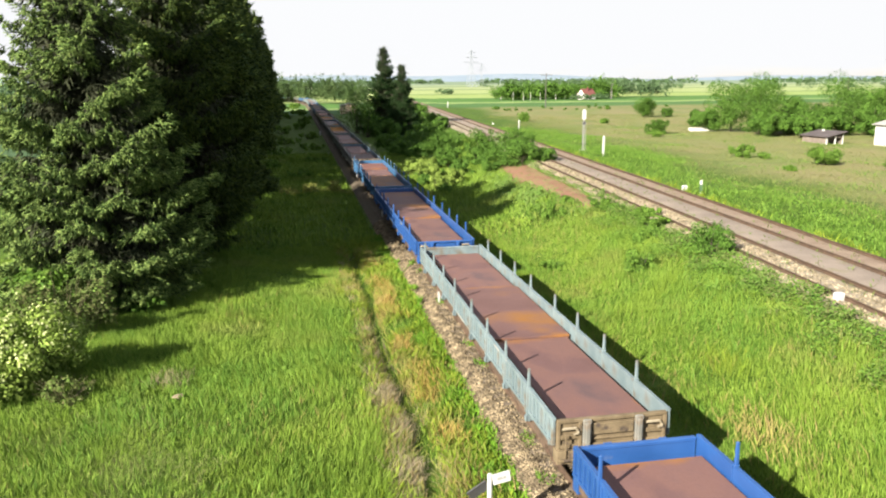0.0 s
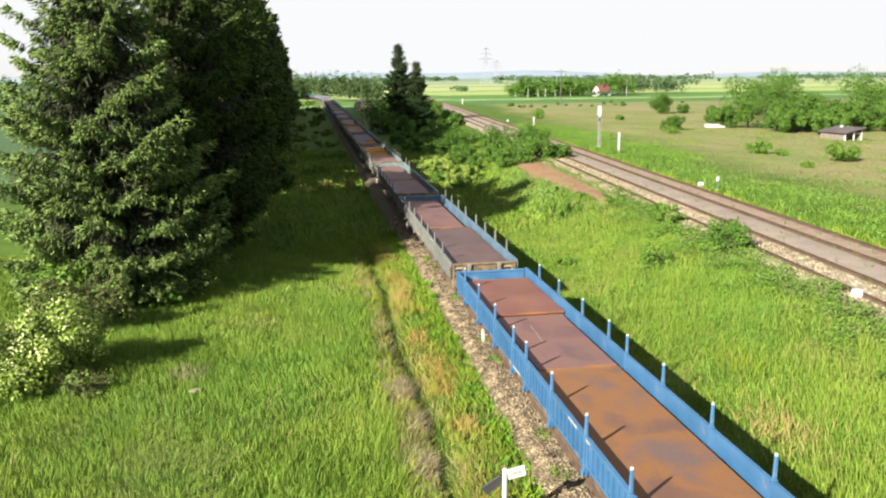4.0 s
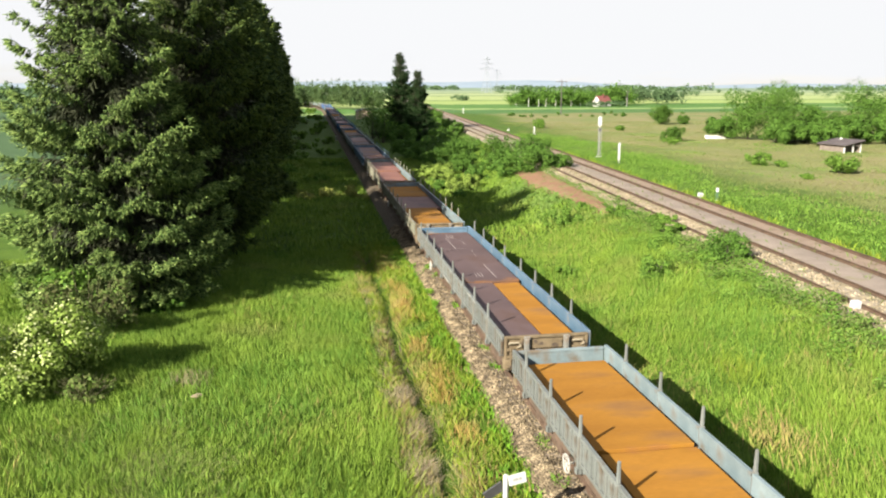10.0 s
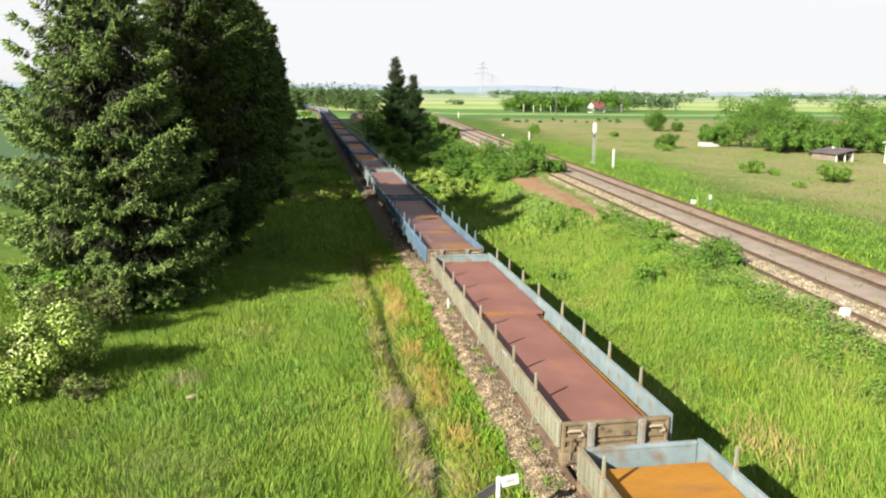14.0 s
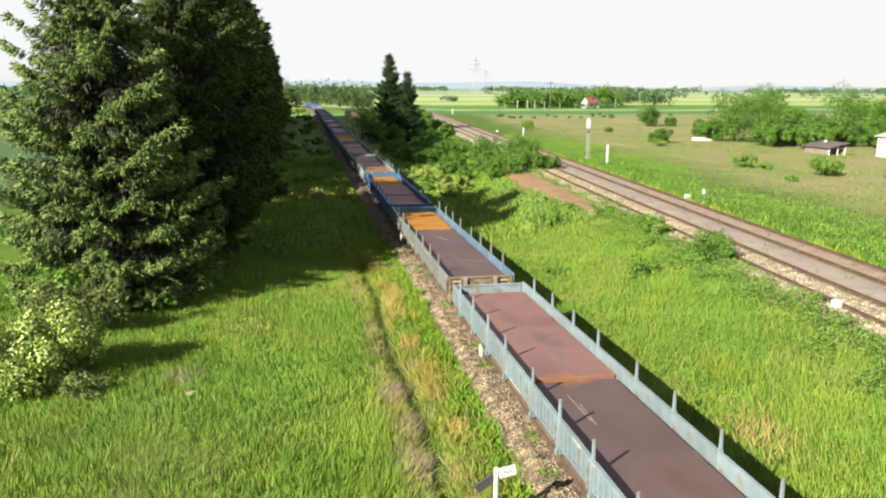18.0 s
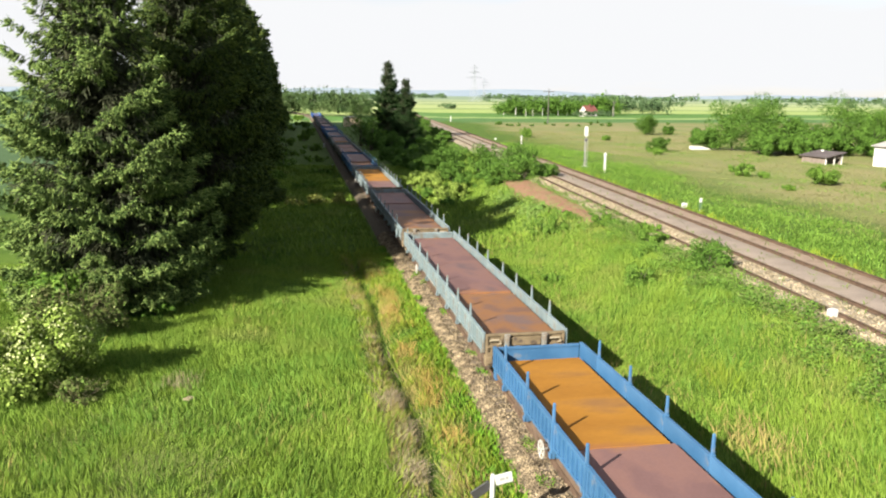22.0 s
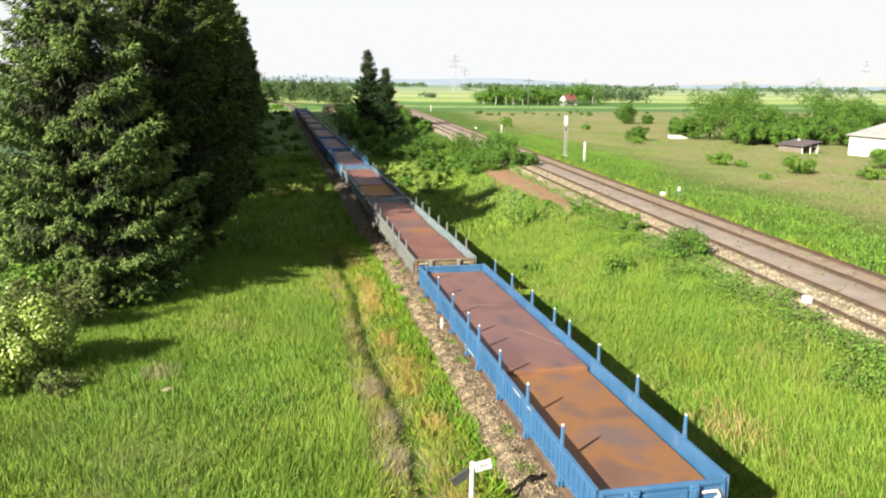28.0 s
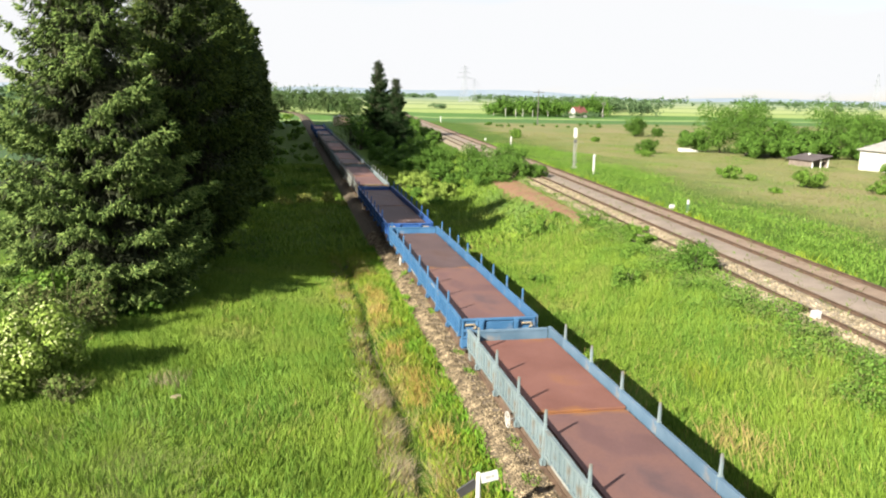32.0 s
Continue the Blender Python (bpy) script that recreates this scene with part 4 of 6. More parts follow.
def lumps(rx, ry, z0, z1, count, seed, r0=0.22, r1=0.52):
    """Random lump centres within an uneven upright ellipsoid, small ones further out."""
    r = np.random.default_rng(seed)
    d = unit(r.normal(size=(count, 3))) * (r.random((count, 1)) ** 0.3)
    h = (z1 - z0) / 2
    s = min(rx, ry, h)
    f = r.random(count)
    rad = s * (r0 + (r1 - r0) * f)
    lean = 1 + 0.28 * np.sin(np.arctan2(d[:, 1], d[:, 0]) * 2 + seed) + 0.15 * np.sin(np.arctan2(d[:, 1], d[:, 0]) * 5 + 2.0 * seed)
    c = d * np.array([rx, ry, h]) * ((0.92 - 0.26 * f) * lean)[:, None] ** np.array([1, 1, 0.5]) + np.array([0, 0, z0 + h])
    c[:, 2] = np.maximum(c[:, 2], z0 + rad * 0.6)
    return np.column_stack([c, rad])


def wood(limbs, name, parent, material=None):
    bm = bmesh.new()
    for a, b, r0, r1 in limbs:
        rod(bm, a, b, r0, r1, 7)
    return part(name, bm, material or M_BARK, parent)


def shrub(label, m, rx, ry, h, leaves, size, material, seed, blossom=0, stems=True, group="", name="shrub", count=26, twigs=0, stray=0.45):
    top = tagged(empty(name, m), label, "shrub", group)
    r = random.Random(seed)
    limbs = []
    for i in range(7):
        a = r.uniform(0, 6.28)
        e = (math.cos(a) * rx * r.uniform(0.3, 0.7), math.sin(a) * ry * r.uniform(0.3, 0.7), h * r.uniform(0.55, 0.85))
        limbs.append(((e[0] * 0.12, e[1] * 0.12, -0.1), e, 0.03 * h ** 0.5, 0.008))
    for i in range(twigs):
        a, k = r.uniform(0, 6.28), r.uniform(0.3, 1.0)
        e = Vector((math.cos(a) * rx * k, math.sin(a) * ry * k, h * r.uniform(0.3, 1.05)))
        limbs.append((e * 0.45, e, 0.012, 0.005))
    wood(limbs, "woody_base", top, M_TWIGS if twigs else None)
    bl = lumps(rx, ry, 0.05, h, count, seed)
    V, F = crown_of(bl, leaves, size, seed, stray=stray)
    part("foliage", shell("foliage", V, F, material), material, top)
    if blossom:
        q = np.random.default_rng(seed + 5)
        k = q.integers(0, len(bl), blossom)
        d = unit(q.normal(size=(blossom, 3)) + np.array([-0.25, -0.5, 0.75]))
        c = bl[k, :3] + d * bl[k, 3:4] * 1.03
        ok = c[:, 2] > 0.35 * h
        c, d = c[ok], d[ok]
        a = unit(np.cross(d, q.normal(size=(len(c), 3))))
        b = np.cross(d, a)
        rad = q.uniform(0.015, 0.045, len(c))[:, None]
        ring = [c + (a * math.cos(j * math.pi / 3) + b * math.sin(j * math.pi / 3)) * rad * q.uniform(0.7, 1.2, (len(c), 1)) + d * 0.02 for j in range(6)]
        me = shell("blossom", np.stack(ring, 1).reshape(-1, 3), np.arange(6 * len(c)).reshape(-1, 6), M_BLOSSOM)
        part("blossom", me, M_BLOSSOM, top, "flat cream-white flower heads")
    return top


def broadleaf(label, m, rx, h, z0, leaves, size, material, seed, bark=None, name="tree", category="tree", group="", count=34):
    top = tagged(empty(name, m), label, category, group)
    r = random.Random(seed)
    limbs = [((0, 0, -0.2), (0.1, 0.05, h * 0.45), 0.035 * h ** 0.8, 0.022 * h ** 0.8), ((0.1, 0.05, h * 0.44), (0, 0, h * 0.9), 0.022 * h ** 0.8, 0.02)]
    for i in range(9):
        a, z = r.uniform(0, 6.28), h * r.uniform(0.25, 0.6)
        limbs.append(((0.05, 0, z), (math.cos(a) * rx * 0.7, math.sin(a) * rx * 0.7, z + h * r.uniform(0.1, 0.3)), 0.05, 0.015))
    wood(limbs, "trunk", top, bark)
    V, F = crown_of(lumps(rx, rx, z0, h, count, seed, 0.26, 0.50), leaves, size, seed, stray=0.25)
    part("crown", shell("crown", V, F, material), material, top)
    return top


def spindles(base, way, length, radius):
    """Slim three-sided needle sprigs, thickest a third of the way along."""
    a = unit(np.cross(way, np.array([0.31, 0.52, 0.79])))
    b = np.cross(way, a)
    n = len(base)
    length, radius = length[:, None], radius[:, None]
    mid = base + way * length * 0.36
    ring = [mid + (a * math.cos(k * 2.0944) + b * math.sin(k * 2.0944)) * radius for k in range(3)]
    v = np.stack([base, *ring, base + way * length], 1)
    f = np.array([(0, 2, 1), (0, 3, 2), (0, 1, 3), (4, 1, 2), (4, 2, 3), (4, 3, 1)])
    return v.reshape(-1, 3), (np.arange(n)[:, None, None] * 5 + f[None]).reshape(-1, 3)


def spruce(label, m, height, radius, z0, boughs, tufts, sprigs, size, material, seed, group="", blunt=0.72, foot=0.8, whorls=0, reach=0.05, core=None, limbs=(), thick=0.10):
    """Trunk with drooping boughs and upturned tips; from the fans of the boughs hang tufts of needle sprigs."""
    top = tagged(empty("spruce", m), label, "spruce tree", group)
    r = np.random.default_rng(seed)
    u = r.random(boughs) ** 1.15
    if whorls:
        u = np.clip((np.floor(u * whorls) + 0.5 + r.normal(0, 0.2, boughs)) / whorls, 0.0, 0.985)
    z = z0 + (height - z0) * u
    L = radius * np.minimum(1.0, foot + 1.6 * u) * (1 - u) ** blunt * r.uniform(0.66, 1.14, boughs) + 0.12
    L = np.where(r.random(boughs) < reach, L * 1.22, L)
    az = r.uniform(0, 2 * np.pi, boughs)
    for i, (zb, ab, lb) in enumerate(limbs):
        z[i], az[i], L[i], u[i] = zb, radians(ab), lb, 0.75
    # tufts along the fan of each bough, denser towards its end
    k = np.repeat(np.arange(boughs), np.maximum(4, (tufts * (0.12 + (L / radius) ** 1.3)).astype(int)))
    n = len(k)
    s = 0.20 + 0.82 * r.random(n) ** 0.5
    out = np.stack([np.cos(az), np.sin(az), np.zeros(boughs)], -1)[k]
    lat = np.stack([-np.sin(az), np.cos(az), np.zeros(boughs)], -1)[k]
    Lk, uk = L[k], u[k]
    drop = (-0.34 + 0.60 * uk) * s + (0.24 - 0.10 * uk) * s ** 2.5 + (0.12 * s if whorls else 0.0)
    side = r.uniform(-1, 1, n)
    p = out * (Lk * s)[:, None] + lat * (side * 0.27 * Lk * np.sqrt(np.clip(s * (1.10 - s), 0, 1)))[:, None]
    p[:, 2] = z[k] + drop * Lk - np.abs(side) * 0.10 * Lk - r.random(n) ** 2 * 0.45 * size
    tip = np.clip((s - 0.8) * 5, 0, 1)
    fall = r.uniform(-1.5, -0.3, n) * (1 - 0.75 * tip) * (0.5 if whorls else 1.0) + 0.25 * tip
    hang = unit(out * (0.35 + 0.75 * tip)[:, None] + lat * (side * 0.7)[:, None] + np.array([0, 0, 1.0]) * fall[:, None])
    # sprigs: one long one and shorter ones splayed along it
    q = np.repeat(np.arange(n), sprigs)
    first = np.tile(np.arange(sprigs) == 0, n)
    nn = len(q)
    along = np.where(first, 0.0, r.uniform(0.0, 0.85, nn))
    scale = size * np.minimum(1.0, 0.5 + 0.8 * Lk[q] / radius)
    base = p[q] + hang[q] * (along * scale * 1.2)[:, None] + r.normal(0, 0.07, (nn, 3)) * size
    way = unit(hang[q] + r.normal(0, 1, (nn, 3)) * np.where(first, 0.15, 0.42)[:, None])
    length = scale * np.where(first, r.uniform(1.0, 1.7, nn), r.uniform(0.55, 1.15, nn))
    V, F = spindles(base, way, length, scale * r.uniform(0.75, 1.25, nn) * thick)
    part("crown", shell("crown", V, F, material), material, top)
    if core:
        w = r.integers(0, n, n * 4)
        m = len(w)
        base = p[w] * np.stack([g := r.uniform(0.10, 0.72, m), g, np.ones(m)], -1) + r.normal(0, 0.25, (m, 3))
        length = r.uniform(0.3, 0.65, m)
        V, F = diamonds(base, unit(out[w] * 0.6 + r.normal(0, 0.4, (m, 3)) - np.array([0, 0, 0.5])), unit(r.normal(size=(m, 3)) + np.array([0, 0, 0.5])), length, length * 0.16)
        part("inner_foliage", shell("inner_foliage", V, F, core), core, top, "brown-green needles inside the crown, darkened for its shade")
    bm = bmesh.new()
    rod(bm, (0, 0, -0.3), (0, 0, height * 0.97), 0.016 * height, 0.02, 10)
    for i in range(0, boughs, 2):
        e = (math.cos(az[i]) * L[i] * 0.8, math.sin(az[i]) * L[i] * 0.8, z[i] + (-0.34 + 0.60 * u[i]) * 0.8 * L[i])
        rod(bm, (0, 0, z[i]), e, 0.035, 0.010, 4)
    part("trunk", bm, M_BARK, top)
    return top


def on_ground(x, y, rz=0.0, sink=0.05):
    return pose(x, y, float(ground_z(x, y)) - sink, 0, 0, rz)


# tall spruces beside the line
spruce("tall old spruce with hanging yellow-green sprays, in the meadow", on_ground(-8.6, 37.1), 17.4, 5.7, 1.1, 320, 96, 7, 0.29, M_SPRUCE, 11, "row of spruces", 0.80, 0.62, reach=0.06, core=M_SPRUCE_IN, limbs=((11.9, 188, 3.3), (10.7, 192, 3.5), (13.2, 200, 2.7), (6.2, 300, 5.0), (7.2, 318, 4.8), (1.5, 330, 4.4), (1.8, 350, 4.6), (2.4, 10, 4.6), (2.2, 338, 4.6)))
spruce("tall spruce with shade-darkened needles in a row beside the railway", on_ground(-6.0, 43.4, 40), 17.2, 5.3, 1.9, 220, 66, 7, 0.42, M_SPRUCE_SHADED, 12, "row of spruces", 0.60, 0.5, core=M_SPRUCE_IN)
spruce("tall spruce with shade-darkened needles in a row beside the railway", on_ground(-5.9, 50.0, 10), 15.6, 5.4, 3.6, 240, 66, 7, 0.40, M_SPRUCE_SHADED, 13, "row of spruces", 0.62, 0.78, reach=0.10, core=M_SPRUCE_IN)
sc_ = spruce("spruce with shade-darkened needles further along the row beside the railway", on_ground(-8.4, 67.4, 10), 17.0, 4.6, 1.0, 120, 30, 4, 0.75, M_SPRUCE_SHADED, 14, "row of spruces", 0.45, 0.7, reach=0.1, core=M_SPRUCE_IN, thick=0.15)
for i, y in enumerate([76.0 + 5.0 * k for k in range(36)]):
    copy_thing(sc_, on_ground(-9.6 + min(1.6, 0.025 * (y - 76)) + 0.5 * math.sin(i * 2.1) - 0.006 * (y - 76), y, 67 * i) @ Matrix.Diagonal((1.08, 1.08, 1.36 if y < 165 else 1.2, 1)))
spruce("shorter broad spruce standing between taller ones", on_ground(-7.0, 57.6, 20), 10.2, 4.4, 2.6, 170, 40, 5, 0.55, M_SPRUCE_SHADED, 15, "row of spruces", 0.5, 0.8, core=M_SPRUCE_IN)
spruce("shorter young spruce in a row beside the railway", on_ground(-7.0, 71.0, 20), 10.0, 3.2, 0.8, 120, 26, 5, 0.5, M_SPRUCE_SHADED, 16, "row of spruces", 0.6, 0.8)
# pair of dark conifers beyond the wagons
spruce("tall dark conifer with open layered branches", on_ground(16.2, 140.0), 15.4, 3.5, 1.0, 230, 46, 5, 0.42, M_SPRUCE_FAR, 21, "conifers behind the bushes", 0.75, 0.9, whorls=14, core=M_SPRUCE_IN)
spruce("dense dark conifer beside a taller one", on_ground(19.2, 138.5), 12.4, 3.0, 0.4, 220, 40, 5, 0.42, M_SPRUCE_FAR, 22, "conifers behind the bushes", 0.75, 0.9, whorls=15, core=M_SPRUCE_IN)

# elder and undergrowth at the foot of the spruces
shrub("flowering elder bush with flat cream-white blossom", on_ground(-8.55, 25.9), 2.25, 1.9, 2.6, 15000, 0.115, M_ELDER, 31, blossom=1500, count=40, name="elder_bush")
shrub("dry twiggy brown-green bush below the spruces", on_ground(-8.7, 30.9), 1.7, 1.3, 2.4, 6000, 0.11, M_TWIG, 32, blossom=60, twigs=60)
shrub("shaded dry undergrowth at the foot of an elder bush", on_ground(-7.1, 24.6), 1.0, 0.8, 0.8, 1500, 0.09, M_TWIG, 35, twigs=50)
shrub("low green bush below the spruces", on_ground(-9.9, 33.0), 1.6, 1.4, 2.4, 3200, 0.16, M_LEAF, 33)
shrub("low dark undergrowth below the spruces", on_ground(-6.6, 34.4), 1.3, 1.0, 0.9, 1500, 0.13, M_LEAF_DARK, 34)

# small bushes in the meadow between the lines
for i, (x, y, rx, h) in enumerate(((15.9, 46.9, 1.25, 1.35), (15.4, 32.5, 0.95, 1.15), (18.3, 31.3, 1.15, 1.7), (19.0, 38.4, 1.2, 0.9), (19.4, 40.6, 1.2, 0.85), (17.2, 36.2, 0.5, 0.7), (12.9, 37.2, 0.6, 0.55), (19.0, 45.2, 1.0, 0.7), (17.9, 49.3, 0.7, 0.7))):
    shrub("small round green bush in the meadow between two railway lines", on_ground(x, y), rx, rx * 0.85, h * 1.05, 5200, 0.085, (M_LEAF, M_LEAF_ORCHARD)[i == 2], 40 + i, group="meadow bushes", count=22, stray=1.0)

# thicket between the lines
for i, (x, y, rx, h) in enumerate(((21.0, 71.0, 2.3, 2.8), (23.3, 71.5, 1.9, 1.9), (18.9, 73.0, 2.3, 2.2), (22.0, 76.0, 2.4, 3.4), (19.4, 79.0, 2.5, 2.4), (16.9, 83.0, 2.2, 2.7), (14.4, 84.0, 1.6, 2.2), (12.9, 78.0, 1.2, 1.6), (12.0, 71.5, 0.9, 1.3), (15.0, 92.0, 2.2, 3.2), (18.2, 91.0, 2.6, 3.6), (21.5, 87.0, 2.4, 3.2), (16.2, 75.5, 1.5, 1.9), (13.0, 66.5, 0.7, 0.9))):
    shrub("broad leafy bush in the thicket between two railway lines", on_ground(x, y), rx, rx, h * 0.9, 7600, 0.13, M_LEAF_ORCHARD, 60 + i, group="thicket bushes", count=34, stray=0.8)
for i, (x, y, rx, h) in enumerate(((22.6, 128.0, 3.0, 3.0), (19.8, 124.0, 3.2, 3.6), (16.0, 127.0, 3.2, 4.2), (12.6, 136.0, 3.4, 9.6), (11.8, 146.0, 3.6, 12.0), (13.6, 112.0, 2.4, 3.2), (17.5, 112.0, 2.8, 3.2), (20.6, 110.0, 2.6, 2.4), (21.6, 119.0, 2.4, 2.6), (14.5, 101.0, 2.4, 3.0), (19.0, 101.0, 2.6, 3.2), (17.5, 150.0, 3.8, 6.2), (22.6, 146.0, 2.8, 3.6), (25.0, 132.0, 1.9, 2.6), (26.4, 150.0, 2.1, 2.9), (28.2, 172.0, 2.4, 3.3), (30.0, 194.0, 2.4, 3.3), (31.8, 215.0, 2.4, 3.2), (24.6, 166.0, 3.0, 4.4))):
    shrub("dark leafy bush crowded below the conifers", on_ground(x, y), rx, rx, h * 0.8, 5200, 0.19, M_LEAF_ORCHARD, 80 + i, group="bushes below the conifers", count=30)
for i, (x, y, rx, h) in enumerate(((12.2, 73.0, 1.5, 2.2), (12.9, 68.0, 1.3, 1.7), (14.6, 71.0, 1.4, 1.8), (13.2, 76.5, 1.5, 2.4), (11.8, 79.0, 1.2, 2.0))):
    shrub("yellow-green leafy bush beside the goods line", on_ground(x, y), rx, rx, h, 3600, 0.15, M_ELDER, 210 + i, group="yellow-green bushes", count=16)
for i, (x, y, rx, h) in enumerate(((1.6, 68.2, 1.3, 1.2), (3.4, 68.2, 1.0, 1.2), (-0.4, 67.6, 1.2, 0.8), (4.5, 66.8, 0.6, 0.6))):
    shrub("sunlit yellowish weeds in a gap of the shade", on_ground(x, y), rx, rx * 0.8, h, 1500, 0.12, M_DRYWEED, 230 + i, group="sunlit weeds", count=12)
# undergrowth in the shade left of the goods line
for i, (x, y, rx, h) in enumerate(((-3.0, 72.0, 1.6, 1.2), (1.0, 80.0, 1.8, 1.1), (-2.5, 88.0, 2.0, 1.6), (2.5, 95.0, 1.5, 1.2), (-1.8, 104.0, 2.2, 1.9), (2.8, 112.0, 1.6, 1.3), (-1.0, 124.0, 2.4, 2.2), (2.6, 135.0, 1.8, 1.5), (-2.0, 148.0, 2.6, 2.6), (1.6, 163.0, 2.2, 2.0), (2.8, 186.0, 1.8, 2.2), (-1.0, 205.0, 2.8, 3.0), (2.2, 226.0, 2.0, 2.4), (-3.0, 250.0, 3.2, 3.4), (1.0, 280.0, 2.6, 3.0))):
    shrub("low weedy bush beside the goods line", on_ground(x, y), rx * 1.15, rx, h * 0.75, 1700, 0.13 + 0.0008 * y, M_LEAF, 110 + i, group="weedy bushes", count=14)

# orchard trees and bushes across the main line
ORCHARD = ((62.8, 113.0, 2.6, 4.0), (65.6, 111.0, 3.2, 7.2), (68.3, 108.0, 3.4, 7.6), (70.6, 104.0, 3.2, 5.6), (66.8, 103.0, 2.8, 4.4), (73.5, 107.0, 3.4, 5.0), (71.0, 98.5, 2.6, 4.0), (75.5, 100.0, 2.8, 3.8), (77.8, 106.0, 3.0, 4.4), (81.5, 106.0, 3.8, 8.0), (84.5, 103.0, 3.6, 7.2), (80.0, 98.0, 3.0, 4.6), (87.5, 105.0, 3.4, 5.6), (91.0, 106.0, 3.6, 5.4), (95.0, 104.0, 3.6, 5.4), (85.5, 96.5, 2.4, 3.6), (99.0, 106.0, 3.8, 5.6), (103.5, 104.0, 3.8, 6.2), (90.0, 98.0, 2.8, 3.8))
for i, (x, y, rx, h) in enumerate(ORCHARD):
    broadleaf("round green fruit tree in an overgrown orchard", on_ground(x + 1.2, y), rx * 1.25, h * (0.74 + 0.05 * h), 0.2, 16000, 0.18, M_LEAF_ORCHARD, 140 + i, group="orchard trees")
for i, (x, y, rx, h) in enumerate(((75.5, 160.0, 2.5, 5.0), (80.6, 160.0, 1.5, 2.2), (54.3, 110.5, 2.1, 2.3), (51.6, 105.5, 1.2, 1.1), (46.9, 75.3, 1.5, 1.5), (48.2, 73.4, 0.9, 0.8), (50.0, 66.4, 2.0, 2.2), (62.2, 69.5, 2.0, 2.4), (53.5, 61.0, 1.2, 1.3), (44.0, 63.0, 0.7, 0.6), (45.0, 150.0, 1.6, 2.2), (58.0, 140.0, 1.2, 1.2))):
    shrub("lone green bush in the flowering meadow", on_ground(x, y), rx, rx * 0.9, h * 0.9, int(1900 + 1400 * rx * rx), 0.09 + 0.0005 * y, (M_LEAF, M_LEAF_DARK)[i < 3], 170 + i, group="lone meadow bushes", count=30, stray=1.0)


def far_wood(name, label, spots, leaves, size, material, seed, point=0.0):
    """Many far trees that nobody could count, in one mesh; point tapers their crowns."""
    r = np.random.default_rng(seed)
    VV, FF, n = [], [], 0
    for x, y, rad, h in spots:
        z = float(ground_z(x, y))
        bl = lumps(rad, rad, 0.1 * h, h, 18, int(r.integers(1e6)), 0.35 + 0.3 * point, 0.6 + 0.3 * point)
        thin = 1 - point * np.clip(bl[:, 2] / h, 0, 1)
        bl[:, [0, 1, 3]] *= thin[:, None]
        V, F = crown_of(bl, leaves, size, int(r.integers(1e6)))
        VV.append(V + np.array([x, y, z]))
        FF.append(F + n)
        n += len(V)
    return tagged(new(name, shell(name, np.concatenate(VV), np.concatenate(FF), material)), label, "wood", kind="stuff")


r = np.random.default_rng(5)
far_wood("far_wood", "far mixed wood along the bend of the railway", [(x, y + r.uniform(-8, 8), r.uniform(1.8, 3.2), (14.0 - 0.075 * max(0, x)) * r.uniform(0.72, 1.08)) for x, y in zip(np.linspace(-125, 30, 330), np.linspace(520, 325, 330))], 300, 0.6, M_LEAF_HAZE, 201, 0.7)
far_wood("grove", "grove of birches and limes round a far farmhouse", [(x, 313 + r.uniform(-2, 16), r.uniform(2.4, 3.8), (7.0 + 1.8 * (x > 126)) * r.uniform(0.55, 1.15)) for x in np.linspace(84, 137, 120) if not (117.6 < x < 121.6)], 300, 0.6, M_LEAF_ORCHARD, 202)
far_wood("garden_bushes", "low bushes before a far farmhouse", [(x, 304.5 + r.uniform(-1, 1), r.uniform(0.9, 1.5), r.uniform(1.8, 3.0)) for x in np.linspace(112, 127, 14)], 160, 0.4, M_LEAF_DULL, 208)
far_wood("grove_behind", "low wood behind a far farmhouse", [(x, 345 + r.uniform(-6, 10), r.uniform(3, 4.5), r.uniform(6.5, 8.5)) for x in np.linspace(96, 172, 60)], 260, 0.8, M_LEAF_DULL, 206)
bm = bmesh.new()
for i in range(12):
    x, h = 83.5 + 50 * ((i * 0.618) % 1.0), 3.0 + 2.2 * ((i * 0.37) % 1.0)
    if not 116 < x < 124:
        rod(bm, (x, 310.5 + 2.5 * math.sin(i * 2.3), 0.0), (x + 0.5 * math.sin(i * 3.1), 310.5 + 2.5 * math.sin(i * 2.3), h), 0.15, 0.08, 6)
me = bpy.data.meshes.new("birch_trunks")
bm.to_mesh(me)
bm.free()
me.materials.append(mat("pale_birch_bark", (0.30, 0.29, 0.26), (0.45, 0.44, 0.40), 2, 0.9, 20, 0.2, 0.1))
tagged(new("birch_trunks", me), "pale birch trunks at the edge of a far grove", "trunks", kind="stuff")
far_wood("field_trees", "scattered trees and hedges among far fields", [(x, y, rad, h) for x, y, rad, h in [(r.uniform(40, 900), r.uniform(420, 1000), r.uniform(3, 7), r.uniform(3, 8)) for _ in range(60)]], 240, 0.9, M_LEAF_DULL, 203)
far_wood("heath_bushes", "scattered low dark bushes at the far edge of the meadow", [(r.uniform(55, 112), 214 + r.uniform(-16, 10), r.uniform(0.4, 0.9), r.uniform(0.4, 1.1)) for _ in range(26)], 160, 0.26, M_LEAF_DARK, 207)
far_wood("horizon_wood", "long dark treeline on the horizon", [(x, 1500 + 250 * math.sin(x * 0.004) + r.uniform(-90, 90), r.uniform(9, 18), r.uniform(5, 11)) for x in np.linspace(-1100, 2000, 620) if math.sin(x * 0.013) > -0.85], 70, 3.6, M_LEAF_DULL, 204)
